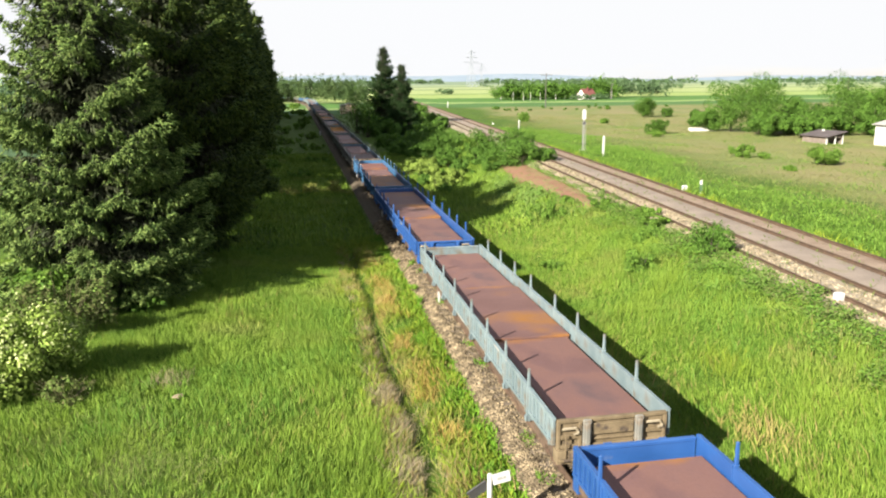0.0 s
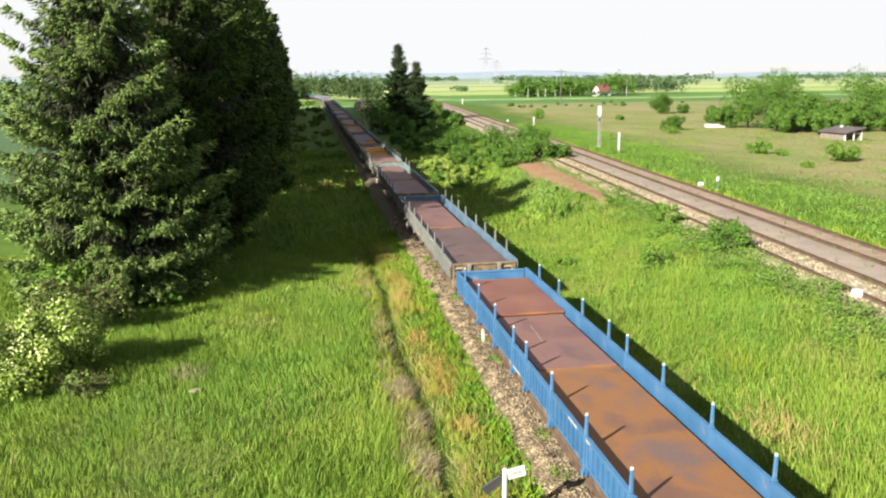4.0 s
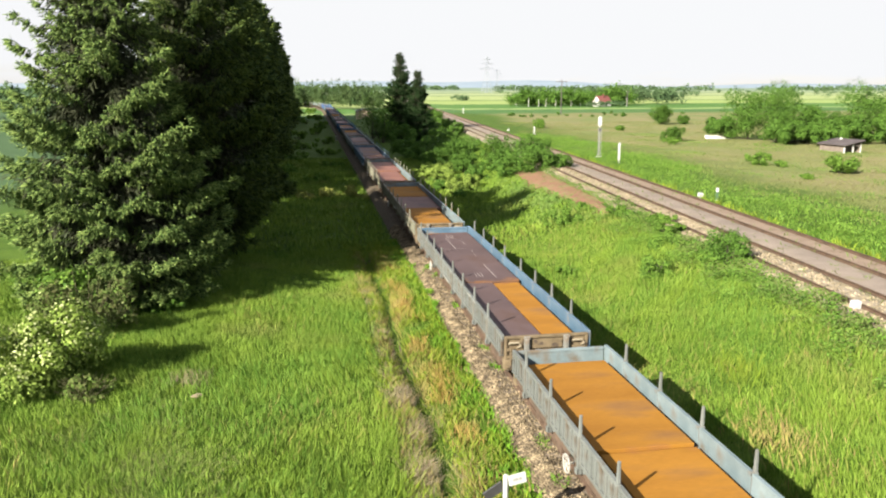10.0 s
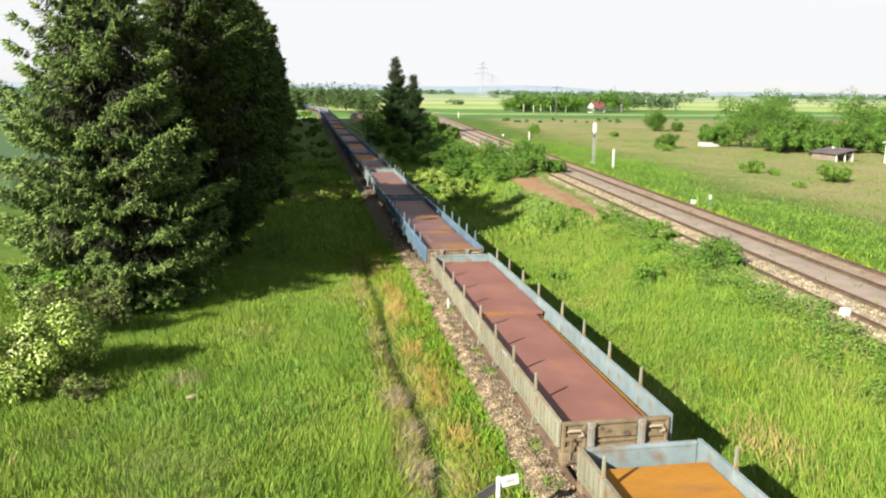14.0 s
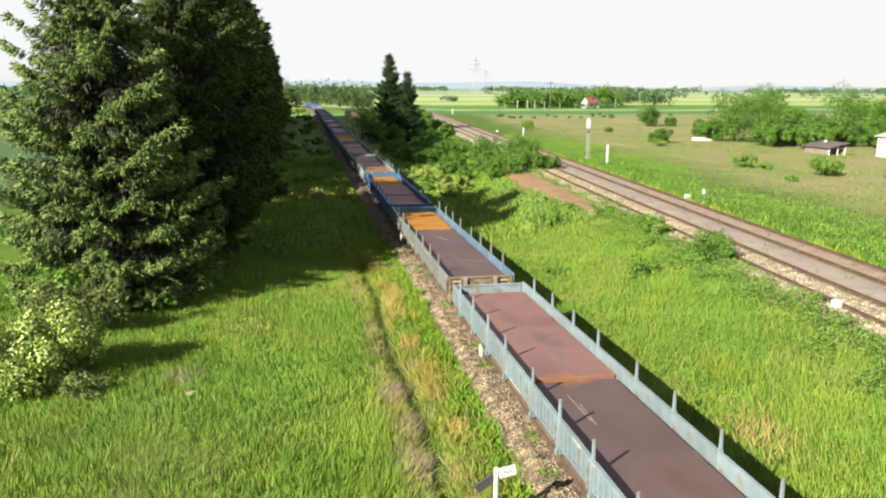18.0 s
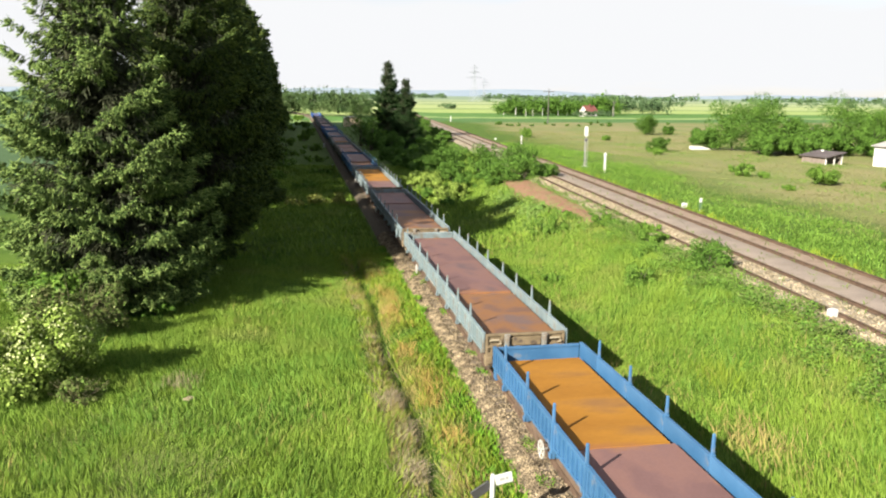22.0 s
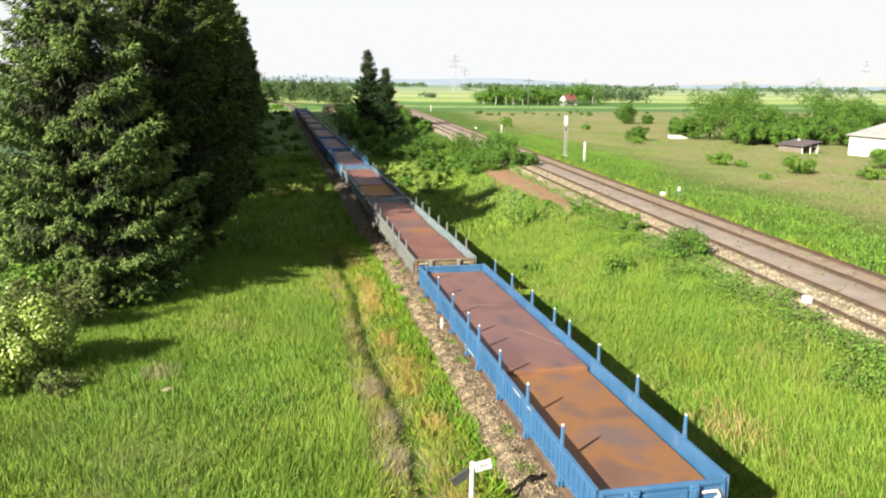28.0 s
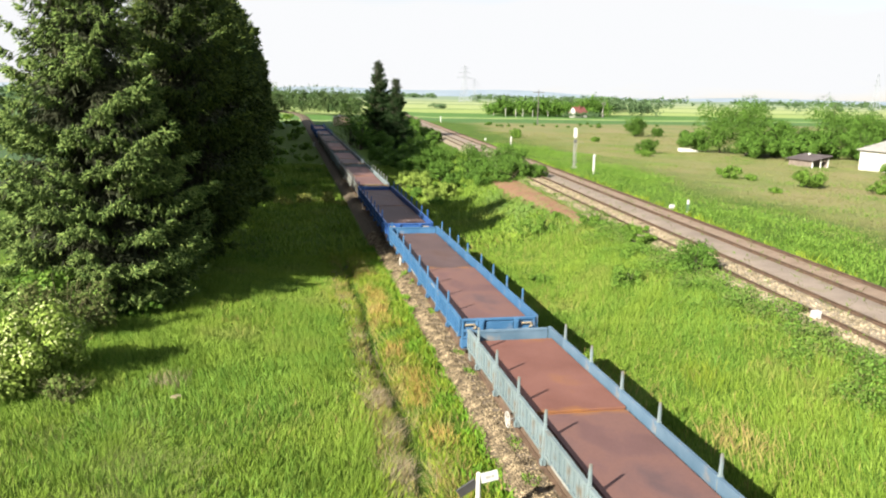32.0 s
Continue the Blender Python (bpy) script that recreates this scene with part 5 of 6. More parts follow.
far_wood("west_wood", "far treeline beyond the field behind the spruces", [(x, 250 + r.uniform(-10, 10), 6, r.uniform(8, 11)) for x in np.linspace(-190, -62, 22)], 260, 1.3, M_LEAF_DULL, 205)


# meadow grass
def in_soil(x, y):
    v = (y - 60.0) / 14.5
    return ((x - 20.0 - 1.0 * v) / (1.35 + 0.75 * np.clip(v + 0.2, 0, 1))) ** 2 + v ** 2 < 1.0 + 0.35 * wave(x, y, 1.4)


def in_meadow(x, y, r):
    d = x - MAIN_X - MAIN_K * y
    ok = ((x < 4.9) | (x > 8.9)) & (d < -5.3) & ~((x > 2.2) & (x < 4.9) & (y < 44) & (r.random(len(x)) < 0.8)) & ~in_soil(x, y)
    return ok & (r.random(len(x)) < 0.60 + 0.25 * wave(x, y, 1.0) + 0.2 * wave(x, y, 3.1))


def patch(x, y):
    """Slow uneven drift between poor short turf (0) and rank growth (1)."""
    return np.clip(0.5 + 0.34 * wave(x + 2, y + 4, 0.42) + 0.26 * wave(x, y, 1.15) + 0.16 * wave(x + 5, y, 2.9), 0, 1)


x, y, r = scatter(1000000, -17, 19, 11.5, 46, 301, in_meadow)
q = patch(x, y)
grass("meadow_grass", "tall bright green meadow grass in the sun", M_GRASS, x, y, r.uniform(0.10, 0.36, len(x)) * (0.55 + 0.9 * q) * np.where(x > 8, 0.95, 1.0), r.uniform(0.010, 0.021, len(x)), 0.36, 1)
x, y, r = scatter(330000, -17, 19, 11.5, 46, 311, lambda x, y, r: in_meadow(x, y, r) & (r.random(len(x)) < 0.9 * smoothstep((wave(x - 3, y + 1, 0.55) + 0.55 * wave(x, y + 3, 1.6) + 0.7 * np.exp(-((x - 0.4) / 1.7) ** 2) * (y < 36) - 0.10) / 0.5)))
grass("rank_grass", "patches of rank blue-green grass in the meadow", M_RANK, x, y, r.uniform(0.18, 0.46, len(x)), r.uniform(0.011, 0.023, len(x)), 0.45, 27)
x, y, r = scatter(120000, -11, 1.5, 12, 27, 312, lambda x, y, r: r.random(len(x)) < 0.8 * np.exp(-((x + 4.6 + 0.35 * (y - 19)) / 2.1) ** 2 - ((y - 19.0) / 3.6) ** 2) * (0.6 + 0.5 * wave(x, y, 2.1)))
grass("lodged_grass", "pale flattened grass lying over in the meadow", M_HAY, x, y, r.uniform(0.12, 0.26, len(x)), r.uniform(0.008, 0.017, len(x)), 2.2, 28)
x, y, r = scatter(190000, -16, 24, 46, 105, 302, in_meadow)
grass("meadow_grass_beyond", "tall green meadow grass further along the line", M_GRASS, x, y, r.uniform(0.2, 0.55, len(x)), r.uniform(0.03, 0.065, len(x)), 0.5, 2)
x, y, r = scatter(62000, 1.2, 5.2, 12, 46, 303, lambda x, y, r: (np.abs(x - 3.15) > 0.16) & (r.random(len(x)) < np.exp(-((x - 3.35 - 0.3 * np.sin(y * 0.8)) / (0.85 + 0.25 * np.sin(y * 0.37))) ** 2) * (0.55 + 0.5 * wave(x, y, 1.9))))
grass("dry_grass_strip", "dry straw-coloured grass along a shallow ditch", M_STRAW, x, y, r.uniform(0.12, 0.40, len(x)), r.uniform(0.011, 0.026, len(x)), 0.6, 3)
x, y, r = scatter(27000, 2.9, 5.1, 12, 42, 313, lambda x, y, r: r.random(len(x)) < np.exp(-((x - 3.95 - 0.18 * np.sin(y * 1.1)) / 0.36) ** 2) * smoothstep((wave(x * 0.6, y, 1.5) + 0.5) / 0.9))
grass("rust_tinted_grass", "orange-tan seeding grass in tufts beside a ditch", M_RUSTGRASS, x, y, r.uniform(0.2, 0.48, len(x)), r.uniform(0.010, 0.022, len(x)), 0.45, 29)
x, y, r = scatter(78000, 1.4, 4.0, 12, 42, 304, lambda x, y, r: (np.abs(x - 2.86 + 0.03 * (y - 22)) < 0.28 + 0.75 * r.random(len(x)) * smoothstep((30 - y) / 12)) & (r.random(len(x)) < (0.35 + 0.65 * smoothstep((34 - y) / 14)) * (0.6 + 0.5 * wave(x, y, 2.6))))
grass("dead_ditch_grass", "tussocks of grey dead grass hanging over a ditch", M_DEAD, x, y, r.uniform(0.10, 0.36, len(x)) * (0.8 + 0.5 * wave(x, y, 2.2)), r.uniform(0.010, 0.022, len(x)), 1.3, 4)
x, y, r = scatter(5000, -15, 1.5, 12, 36, 310, lambda x, y, r: wave(x + 3, y, 0.45) + 0.5 * r.random(len(x)) > 0.75)
grass("dry_patches", "patches of dry straw-coloured stalks in the meadow", M_STRAW, x, y, r.uniform(0.2, 0.5, len(x)), r.uniform(0.010, 0.022, len(x)), 0.5, 12)
x, y, r = scatter(46000, 1.8, 5.2, 12, 48, 371, lambda x, y, r: (wave(x, y, 2.4) > -0.1) & (r.random(len(x)) < np.where(x > 3.3, 0.7, 0.35)))
grass("straw_weeds", "yellow-green weeds among the dry grass", M_YELLOWWEED, x, y, r.uniform(0.15, 0.4, len(x)), r.uniform(0.018, 0.045, len(x)), 0.6, 26)
x, y, r = scatter(24000, 3.9, 5.55, 12, 48, 305, lambda x, y, r: r.random(len(x)) < smoothstep((x - 4.35 - 0.35 * np.sin(y * 1.3) - 0.25 * np.sin(y * 3.1)) / 0.5) * (0.7 + 0.3 * wave(x, y, 3.0)))
grass("track_weeds", "bright green weeds along the ballast edge", M_WEED, x, y, r.uniform(0.10, 0.34, len(x)), r.uniform(0.025, 0.07, len(x)), 0.7, 5)
x, y, r = scatter(26000, 5.1, 6.2, 12, 40, 314, lambda x, y, r: wave(x * 1.7, y, 2.4) + 0.25 * r.random(len(x)) > 0.88)
ballast_weeds = grass("ballast_weeds", "small green weeds rooted in the ballast", M_WEED, x, y, r.uniform(0.06, 0.2, len(x)), r.uniform(0.015, 0.035, len(x)), 0.8, 30)
ballast_weeds.location.z = RAIL_Z - 0.2
x, y, r = scatter(1300, -5.2, -3.0, 23.8, 27.0, 352, lambda x, y, r: ((x + 4.1) / 0.8) ** 2 + ((y - 25.6) / 1.0) ** 2 < r.random(len(x)))
grass("straw_clump", "clump of pale dead stalks beside a stone", M_DEAD, x, y, r.uniform(0.2, 0.55, len(x)), r.uniform(0.010, 0.022, len(x)), 0.5, 23)
x, y, r = scatter(9000, 10, 18, 17, 27, 361, lambda x, y, r: r.random(len(x)) < np.exp(-((x - 13.3) / 0.5) ** 2 - ((y - 21.5) / 1.2) ** 2))
grass("tall_pale_grass", "clump of tall pale seeding grass in the meadow", M_YELLOWWEED, x, y, r.uniform(0.4, 0.75, len(x)), r.uniform(0.010, 0.022, len(x)), 0.35, 25)
x, y, r = scatter(4500, 9.2, 19, 13, 50, 351, lambda x, y, r: wave(x + 1, y + 2, 0.6) + 0.8 * r.random(len(x)) > 0.45)
grass("pale_stalks", "pale dry stalks scattered in the meadow", M_STRAW, x, y, r.uniform(0.3, 0.6, len(x)), r.uniform(0.008, 0.018, len(x)), 0.5, 22)
x, y, r = scatter(9000, 9.0, 13.4, 13, 24, 306, lambda x, y, r: r.random(len(x)) < 0.02 + 0.9 * np.exp(-((x - 12.0) / 0.55) ** 2 - ((y - 17.3) / 1.3) ** 2))
grass("dry_tufts", "dry straw tufts beside the goods line", M_STRAW, x, y, r.uniform(0.25, 0.55, len(x)), r.uniform(0.014, 0.03, len(x)), 0.6, 6)


def east_meadow(x, y, r):
    d = x - MAIN_X - MAIN_K * y
    return (d > 1.25 + 0.2 * np.sin(y * 0.9) + 0.4 * r.random(len(x))) & (r.random(len(x)) < 0.6 + 0.4 * wave(x, y, 0.4))


x, y, r = scatter(340000, 24, 62, 20, 125, 307, lambda x, y, r: east_meadow(x, y, r) & (x - MAIN_X - MAIN_K * y < 5 + 7 * r.random(len(x)) + 4 * wave(x, y, 0.2)))
grass("lineside_grass", "lush green grass beside the main line", M_LUSH, x, y, r.uniform(0.18, 0.55, len(x)) * (0.8 + 0.35 * wave(x, y, 1.2)), r.uniform(0.02, 0.05, len(x)), 0.5, 7)
x, y, r = scatter(230000, 32, 92, 30, 175, 308, lambda x, y, r: east_meadow(x, y, r) & (x - MAIN_X - MAIN_K * y > 4 + 6 * r.random(len(x)) + 4 * wave(x, y, 0.2)))
grass("flowering_meadow", "pinkish brown flowering meadow grass", M_FLOWERGRASS, x, y, r.uniform(0.05, 0.20, len(x)), r.uniform(0.025, 0.055, len(x)), 1.0, 8)

x, y, r = scatter(60000, 34, 86, 34, 130, 331, lambda x, y, r: (x - MAIN_X - MAIN_K * y > 8) & (wave(x, y, 0.33) + 0.5 * wave(y, x, 0.9) > 0.35 + 0.5 * r.random(len(x))))
grass("green_tufts", "taller green grass tufts among the flowering meadow", M_LUSH, x, y, r.uniform(0.12, 0.38, len(x)), r.uniform(0.02, 0.045, len(x)), 0.7, 12)

# loose stones on the ballast
def stones(name, label, x, y, z, size, material, seed):
    r = np.random.default_rng(seed)
    n = len(x)
    o = np.array([(1, 0, 0), (0, 1, 0), (-1, 0, 0), (0, -1, 0), (0, 0, 0.8), (0, 0, -0.8)], float)
    v = np.stack([x, y, z], -1)[:, None] + (o[None] + r.normal(0, 0.22, (n, 6, 3))) * size[:, None, None]
    f = np.array([(0, 1, 4), (1, 2, 4), (2, 3, 4), (3, 0, 4), (1, 0, 5), (2, 1, 5), (3, 2, 5), (0, 3, 5)])
    return tagged(new(name, shell(name, v.reshape(-1, 3), (np.arange(n)[:, None, None] * 6 + f[None]).reshape(-1, 3), material)), label, "stones", kind="stuff")


x, y, r = scatter(36000, 5.0, 6.75, 12, 52, 309, lambda x, y, r: (x < 5.75) | (r.random(len(x)) < 0.3))
stones("ballast_stones", "loose pale stones on the ballast shoulder", x, y, RAIL_Z + np.interp(x - TRACK_X, [-1.85, -1.62, -1.35, 0], [-0.60, -0.33, -0.14, -0.14]), r.uniform(0.016, 0.054, len(x)), M_STONE, 3)
x, y, r = scatter(90000, 15, 27, 14, 80, 333)
d = x - MAIN_X - MAIN_K * y
k = (d > -5.3) & (d < -2.4) & (r.random(len(x)) < np.where(d < -4.3, 1.0, 0.6)) & (np.abs(np.abs(d + 3.6) - 0.7535) > 0.07)
x, y, d, s = x[k], y[k], d[k], r.uniform(0.03, 0.085, k.sum())
stones("main_line_stones", "pale beige ballast stones round the main line rails", x, y, MAIN_Z + np.interp(d + 3.6, [-1.7, -1.42, -1.30, 0], [-0.75, -0.40, -0.172, -0.172]), s, M_PALESTONE, 4)


def leafy(name, label, material, x, y, height, size, seed):
    """Low leafy ground cover: small leaves at random heights over the ground."""
    r = np.random.default_rng(seed)
    n = len(x)
    p = np.stack([x, y, ground_z(x, y) + height * r.random(n) ** 0.7], -1)
    normal = unit(r.normal(size=(n, 3)) * 0.6 + np.array([-0.2, -0.2, 0.8]))
    way = unit(np.cross(normal, r.normal(size=(n, 3))))
    ln = size * r.uniform(0.6, 1.4, n)
    V, F = diamonds(p, way, normal, ln, ln * 0.65)
    return tagged(new(name, shell(name, V, F, material)), label, "weeds", kind="stuff")


def bank(x, y, r):
    d = x - MAIN_X - MAIN_K * y
    return ((x - 18.5) ** 2 + (y - 23.2) ** 2 > 0.35) & (d < -4.25 - 0.5 * r.random(len(x))) & (d > -7.6) & ~(in_soil(x, y) & (r.random(len(x)) < 0.95) & (d < -5.35)) & (wave(x, y, 1.6) + 0.35 * r.random(len(x)) > np.where(d > -6.3, -0.75, 0.15))


x, y, r = scatter(60000, 12, 30, 14, 118, 331, lambda x, y, r: (np.abs(x - MAIN_X - MAIN_K * y - 1.7) < 0.35 + 0.3 * r.random(len(x))) & (wave(x, y, 1.9) + 0.5 * r.random(len(x)) > 0.2))
grass("yellow_weeds", "yellow-green weeds along the edge of the main line ballast", M_YELLOWWEED, x, y, r.uniform(0.2, 0.5, len(x)) * 1.3, r.uniform(0.03, 0.07, len(x)), 0.6, 15)
# weeds rooted among the rails
x, y, r = scatter(90000, 12, 32, 14, 110, 332)
d = x - MAIN_X - MAIN_K * y
k = ((d < 1.5) & (d > -5.4)) & (wave(x * 3.1, y * 1.3, 2.6) + 0.25 * r.random(len(x)) > 0.93 - 0.25 * (np.abs(d + 2.75) < 0.2) - 0.35 * (d < -4.6))
x, y, h = x[k], y[k], r.uniform(0.08, 0.30, k.sum())
n = len(x)
rail_weeds = grass("rail_weeds", "small brownish weeds rooted between the rails", M_TWIG, x, y, h, r.uniform(0.02, 0.05, n), 0.8, 16)
co = np.empty(12 * n, np.float32)
rail_weeds.data.vertices.foreach_get("co", co)
co = co.reshape(n, 4, 3)
co[:, :, 2] += (MAIN_Z - 0.18 - ground_z(x, y))[:, None]
rail_weeds.data.vertices.foreach_set("co", co.ravel())
rail_weeds.data.update()
x, y, r = scatter(260000, 11, 24, 16, 72, 321, bank)
leafy("bramble_bank", "leafy green brambles and weeds on the bank below the main line", M_LEAF, x, y, 0.40 + 0.22 * wave(x, y, 1.1), 0.07, 9)
for k, (name, label, leaf, size, high) in enumerate((("bank_brambles", "tangled green brambles along the ballast edge", M_LEAF_ORCHARD, 0.10, 0.62), ("bank_nettles", "pale green nettles among the brambles", M_PALEWEED, 0.075, 0.55), ("bank_dry_stalks", "dry brownish stalks and leaves among the brambles", M_TWIG, 0.085, 0.66))):
    x, y, r = scatter(130000, 15, 26, 15, 62, 381 + k, lambda x, y, r: bank(x, y, r) & (x - MAIN_X - MAIN_K * y > -6.6 - 0.5 * r.random(len(x))) & ~in_soil(x, y) & (wave(x + 3 * k, y - 2 * k, 1.5) + 0.7 * wave(x, y + 4 * k, 3.1) + 0.5 * r.random(len(x)) > 0.25))
    leafy(name, label, leaf, x, y, high * (0.75 + 0.4 * wave(x, y, 1.9)), size, 31 + k)
x, y, r = scatter(120000, 11, 26, 16, 80, 341, lambda x, y, r: bank(x, y, r) & (wave(x + 2, y + 5, 1.3) > 0.1))
leafy("brown_brambles", "brownish dry brambles among the weeds of the bank", M_TWIG, x, y, 0.5 + 0.2 * wave(x, y, 1.1), 0.08, 19)
x, y, r = scatter(60000, 13, 20.5, 44, 72, 324, lambda x, y, r: ~in_soil(x, y) & (r.random(len(x)) < np.exp(-((x - 17.3 - 0.05 * (y - 56)) / 1.1) ** 2 - ((y - 58) / 8.5) ** 2) * (0.6 + 0.5 * wave(x, y, 2.0))))
leafy("pale_leafy_weeds", "pale green broad-leaved weeds below the bare soil", M_PALEWEED, x, y, 0.4 + 0.2 * wave(x, y, 1.4), 0.15, 12)
x, y, r = scatter(110000, 24, 60, 20, 105, 351, lambda x, y, r: (x - MAIN_X - MAIN_K * y > 2.0) & (x - MAIN_X - MAIN_K * y < 6.5 + 3 * wave(x, y, 0.3)) & (wave(x, y, 1.2) + 0.6 * wave(x + 4, y - 3, 2.7) + 0.4 * r.random(len(x)) > 0.55))
leafy("lineside_nettles", "green nettles and broad-leaved weeds beside the main line", M_LEAF, x, y, 0.6 + 0.25 * wave(x, y, 1.3), 0.11, 41)
x, y, r = scatter(24000, 9, 19, 14, 60, 322, lambda x, y, r: wave(x, y, 2.2) > 0.62)
leafy("meadow_weeds", "broad-leaved weeds scattered in the meadow", M_LEAF_DARK, x, y, np.full(len(x), 0.3), 0.065, 10)
x, y, r = scatter(34000, -15, 2, 14, 60, 323, lambda x, y, r: wave(x, y, 1.7) > 0.66)
leafy("field_weeds", "darker weeds scattered in the meadow grass", M_LEAF_DARK, x, y, np.full(len(x), 0.3), 0.06, 11)

# bare soil on the bank, a thin uneven sheet over the ground
ang = np.linspace(0, 2 * np.pi, 60, endpoint=False)
rad = 1 + 0.16 * np.sin(3 * ang + 1) + 0.10 * np.sin(7 * ang) + 0.06 * np.sin(13 * ang + 2)
rings = np.linspace(0.02, 1, 12)
sx = np.array([20.0 + (2.1 + 0.8 * max(0.0, math.sin(a))) * k * q * math.cos(a) + 0.078 * 16.0 * k * q * math.sin(a) for q in rings for a, k in zip(ang, rad)])
sy = np.array([60.0 + 15.0 * k * q * math.sin(a) for q in rings for a, k in zip(ang, rad)])
sz = ground_z(sx, sy) + 0.05 - 0.12 * np.repeat(rings, 60) ** 6
sf = [(i * 60 + j, i * 60 + (j + 1) % 60, (i + 1) * 60 + (j + 1) % 60, (i + 1) * 60 + j) for i in range(11) for j in range(60)]
tagged(new("bare_soil", shell("bare_soil", np.stack([sx, sy, sz], -1), sf, M_SOIL)), "bare reddish-brown soil on the bank", "soil", kind="structure")

# ---------------------------------------------------------------- lineside things and buildings
M_CONCRETE = mat("pale_concrete", (0.38, 0.37, 0.34), (0.52, 0.51, 0.47), 2, 0.85, 30, 0.15, 0.2)
M_GREYPOST = mat("dirty_pale_grey_paint", (0.20, 0.20, 0.185), (0.30, 0.30, 0.28), 2, 0.7, 30, 0.15, 0.1)
M_SANDSTONE = mat("pale_sandstone", (0.22, 0.17, 0.12), (0.30, 0.24, 0.17), 3, 0.9, 30, 0.2, 0.3)
M_DARK = mat("dark_steel_and_board_shade", (0.035, 0.035, 0.035), (0.06, 0.06, 0.06), 2, 0.6, 30, 0.15, 0.1)
M_GREENPOST = mat("dull_green_paint", (0.06, 0.11, 0.06), (0.09, 0.15, 0.08), 2, 0.6, 30, 0.15, 0.1)
M_PLASTER = mat("white_plaster", (0.40, 0.40, 0.37), (0.50, 0.49, 0.46), 0.6, 0.9, 12, 0.10, 0.2, spots=(0.44, 0.42, 0.37), spot_scale=0.8)
M_OCHRE = mat("sandy_ochre", (0.36, 0.28, 0.19), (0.45, 0.36, 0.25), 0.6, 0.9, 12, 0.12, 0.2)
M_TILE = mat("red_roof_tiles", (0.120, 0.040, 0.036), (0.165, 0.060, 0.050), 1.0, 0.8, 10, 0.2, 0.4)
M_FELT = mat("dark_roofing_felt", (0.055, 0.045, 0.045), (0.09, 0.075, 0.075), 0.8, 0.9, 10, 0.2, 0.2)
M_ASBESTOS = mat("grey_corrugated_roofing", (0.22, 0.21, 0.20), (0.30, 0.29, 0.27), 0.8, 0.9, 10, 0.15, 0.3)
M_BOARD = mat("weathered_grey_boards", (0.115, 0.093, 0.078), (0.195, 0.162, 0.134), 1.2, 0.9, 20, 0.25, 0.3, stretch=(6, 6, 0.5))
M_GLASS = mat("dark_window_glass", (0.02, 0.025, 0.03), (0.03, 0.035, 0.04), 1, 0.1, 10, 0.05, 0.0)
M_POLE = mat("tarred_timber_pole", (0.065, 0.060, 0.055), (0.105, 0.098, 0.088), 1, 0.9, 12, 0.25, 0.3, stretch=(4, 4, 0.4))
M_LATTICE = mat("galvanised_lattice_steel", (0.20, 0.22, 0.25), (0.27, 0.29, 0.32), 0.3, 0.6, 3, 0.1, 0.0)


def gradient_post():
    """White post with two arm boards, one level and one falling."""
    top = tagged(empty("gradient_post", on_ground(3.86, 14.6, 0, 0.0)), "white railway gradient post with two arm boards", "railway sign")
    bm = bmesh.new()
    rod(bm, (0, 0, -0.3), (0, 0, 1.74), 0.055, seg=14)
    rod(bm, (0, 0, 1.74), (0, 0, 1.77), 0.055, 0.03, 14)
    part("post", bm, M_WHITE, top)
    b = part("level_board", boxes((0.05, 0.44, -0.02, 0.02, -0.11, 0.11), bevel=0.008), M_WHITE, top)
    b.matrix_basis = pose(0, -0.06, 1.64, -12, -6, 8)
    for i, (x, w) in enumerate(((0.20, 0.12), (0.31, 0.06))):
        part("number_bar", boxes((x - w / 2, x + w / 2, -0.026, -0.021, -0.03, 0.03)), M_GREYPOST, b)
    # The dark board colour stands for shade on its turned-away face.
    b = part("falling_board", boxes((-0.52, -0.05, -0.02, 0.02, -0.12, 0.12), bevel=0.008), M_DARK, top, "board coloured dark for its shaded face")
    b.matrix_basis = pose(0, 0.02, 1.56, 10, -32, 0)
    return top


gradient_post()


def light_signal():
    top = tagged(empty("light_signal", on_ground(32.6, 84.6)), "white railway light signal seen from behind, on a tall post", "railway signal")
    bm = bmesh.new()
    rod(bm, (0, 0, -0.3), (0, 0, 4.2), 0.075, 0.06, 12)
    part("post", bm, M_GREYPOST, top)
    bm = bmesh.new()
    rod(bm, (0, -0.08, 3.72), (0, 0.08, 3.72), 0.22, seg=20)
    rod(bm, (0, -0.08, 4.45), (0, 0.08, 4.45), 0.22, seg=20)
    box(bm, -0.217, 0.217, -0.072, 0.072, 3.72, 4.45)
    part("signal_head", bm, M_WHITE, top)
    part("ladder", boxes((-0.20, -0.16, -0.14, -0.10, 0.1, 3.4), (0.16, 0.20, -0.14, -0.10, 0.1, 3.4), *((-0.16, 0.16, -0.13, -0.11, 0.35 * i + 0.3, 0.35 * i + 0.33) for i in range(9))), M_GREYPOST, top, "thin grey steel ladder")
    part("relay_box", boxes((-0.16, 0.16, -0.1, 0.12, 2.95, 3.30), bevel=0.02), M_DARK, top, "dark steel box")
    part("footing", boxes((-0.35, 0.35, -0.35, 0.35, -0.2, 0.15), bevel=0.03), M_CONCRETE, top)
    return top


light_signal()


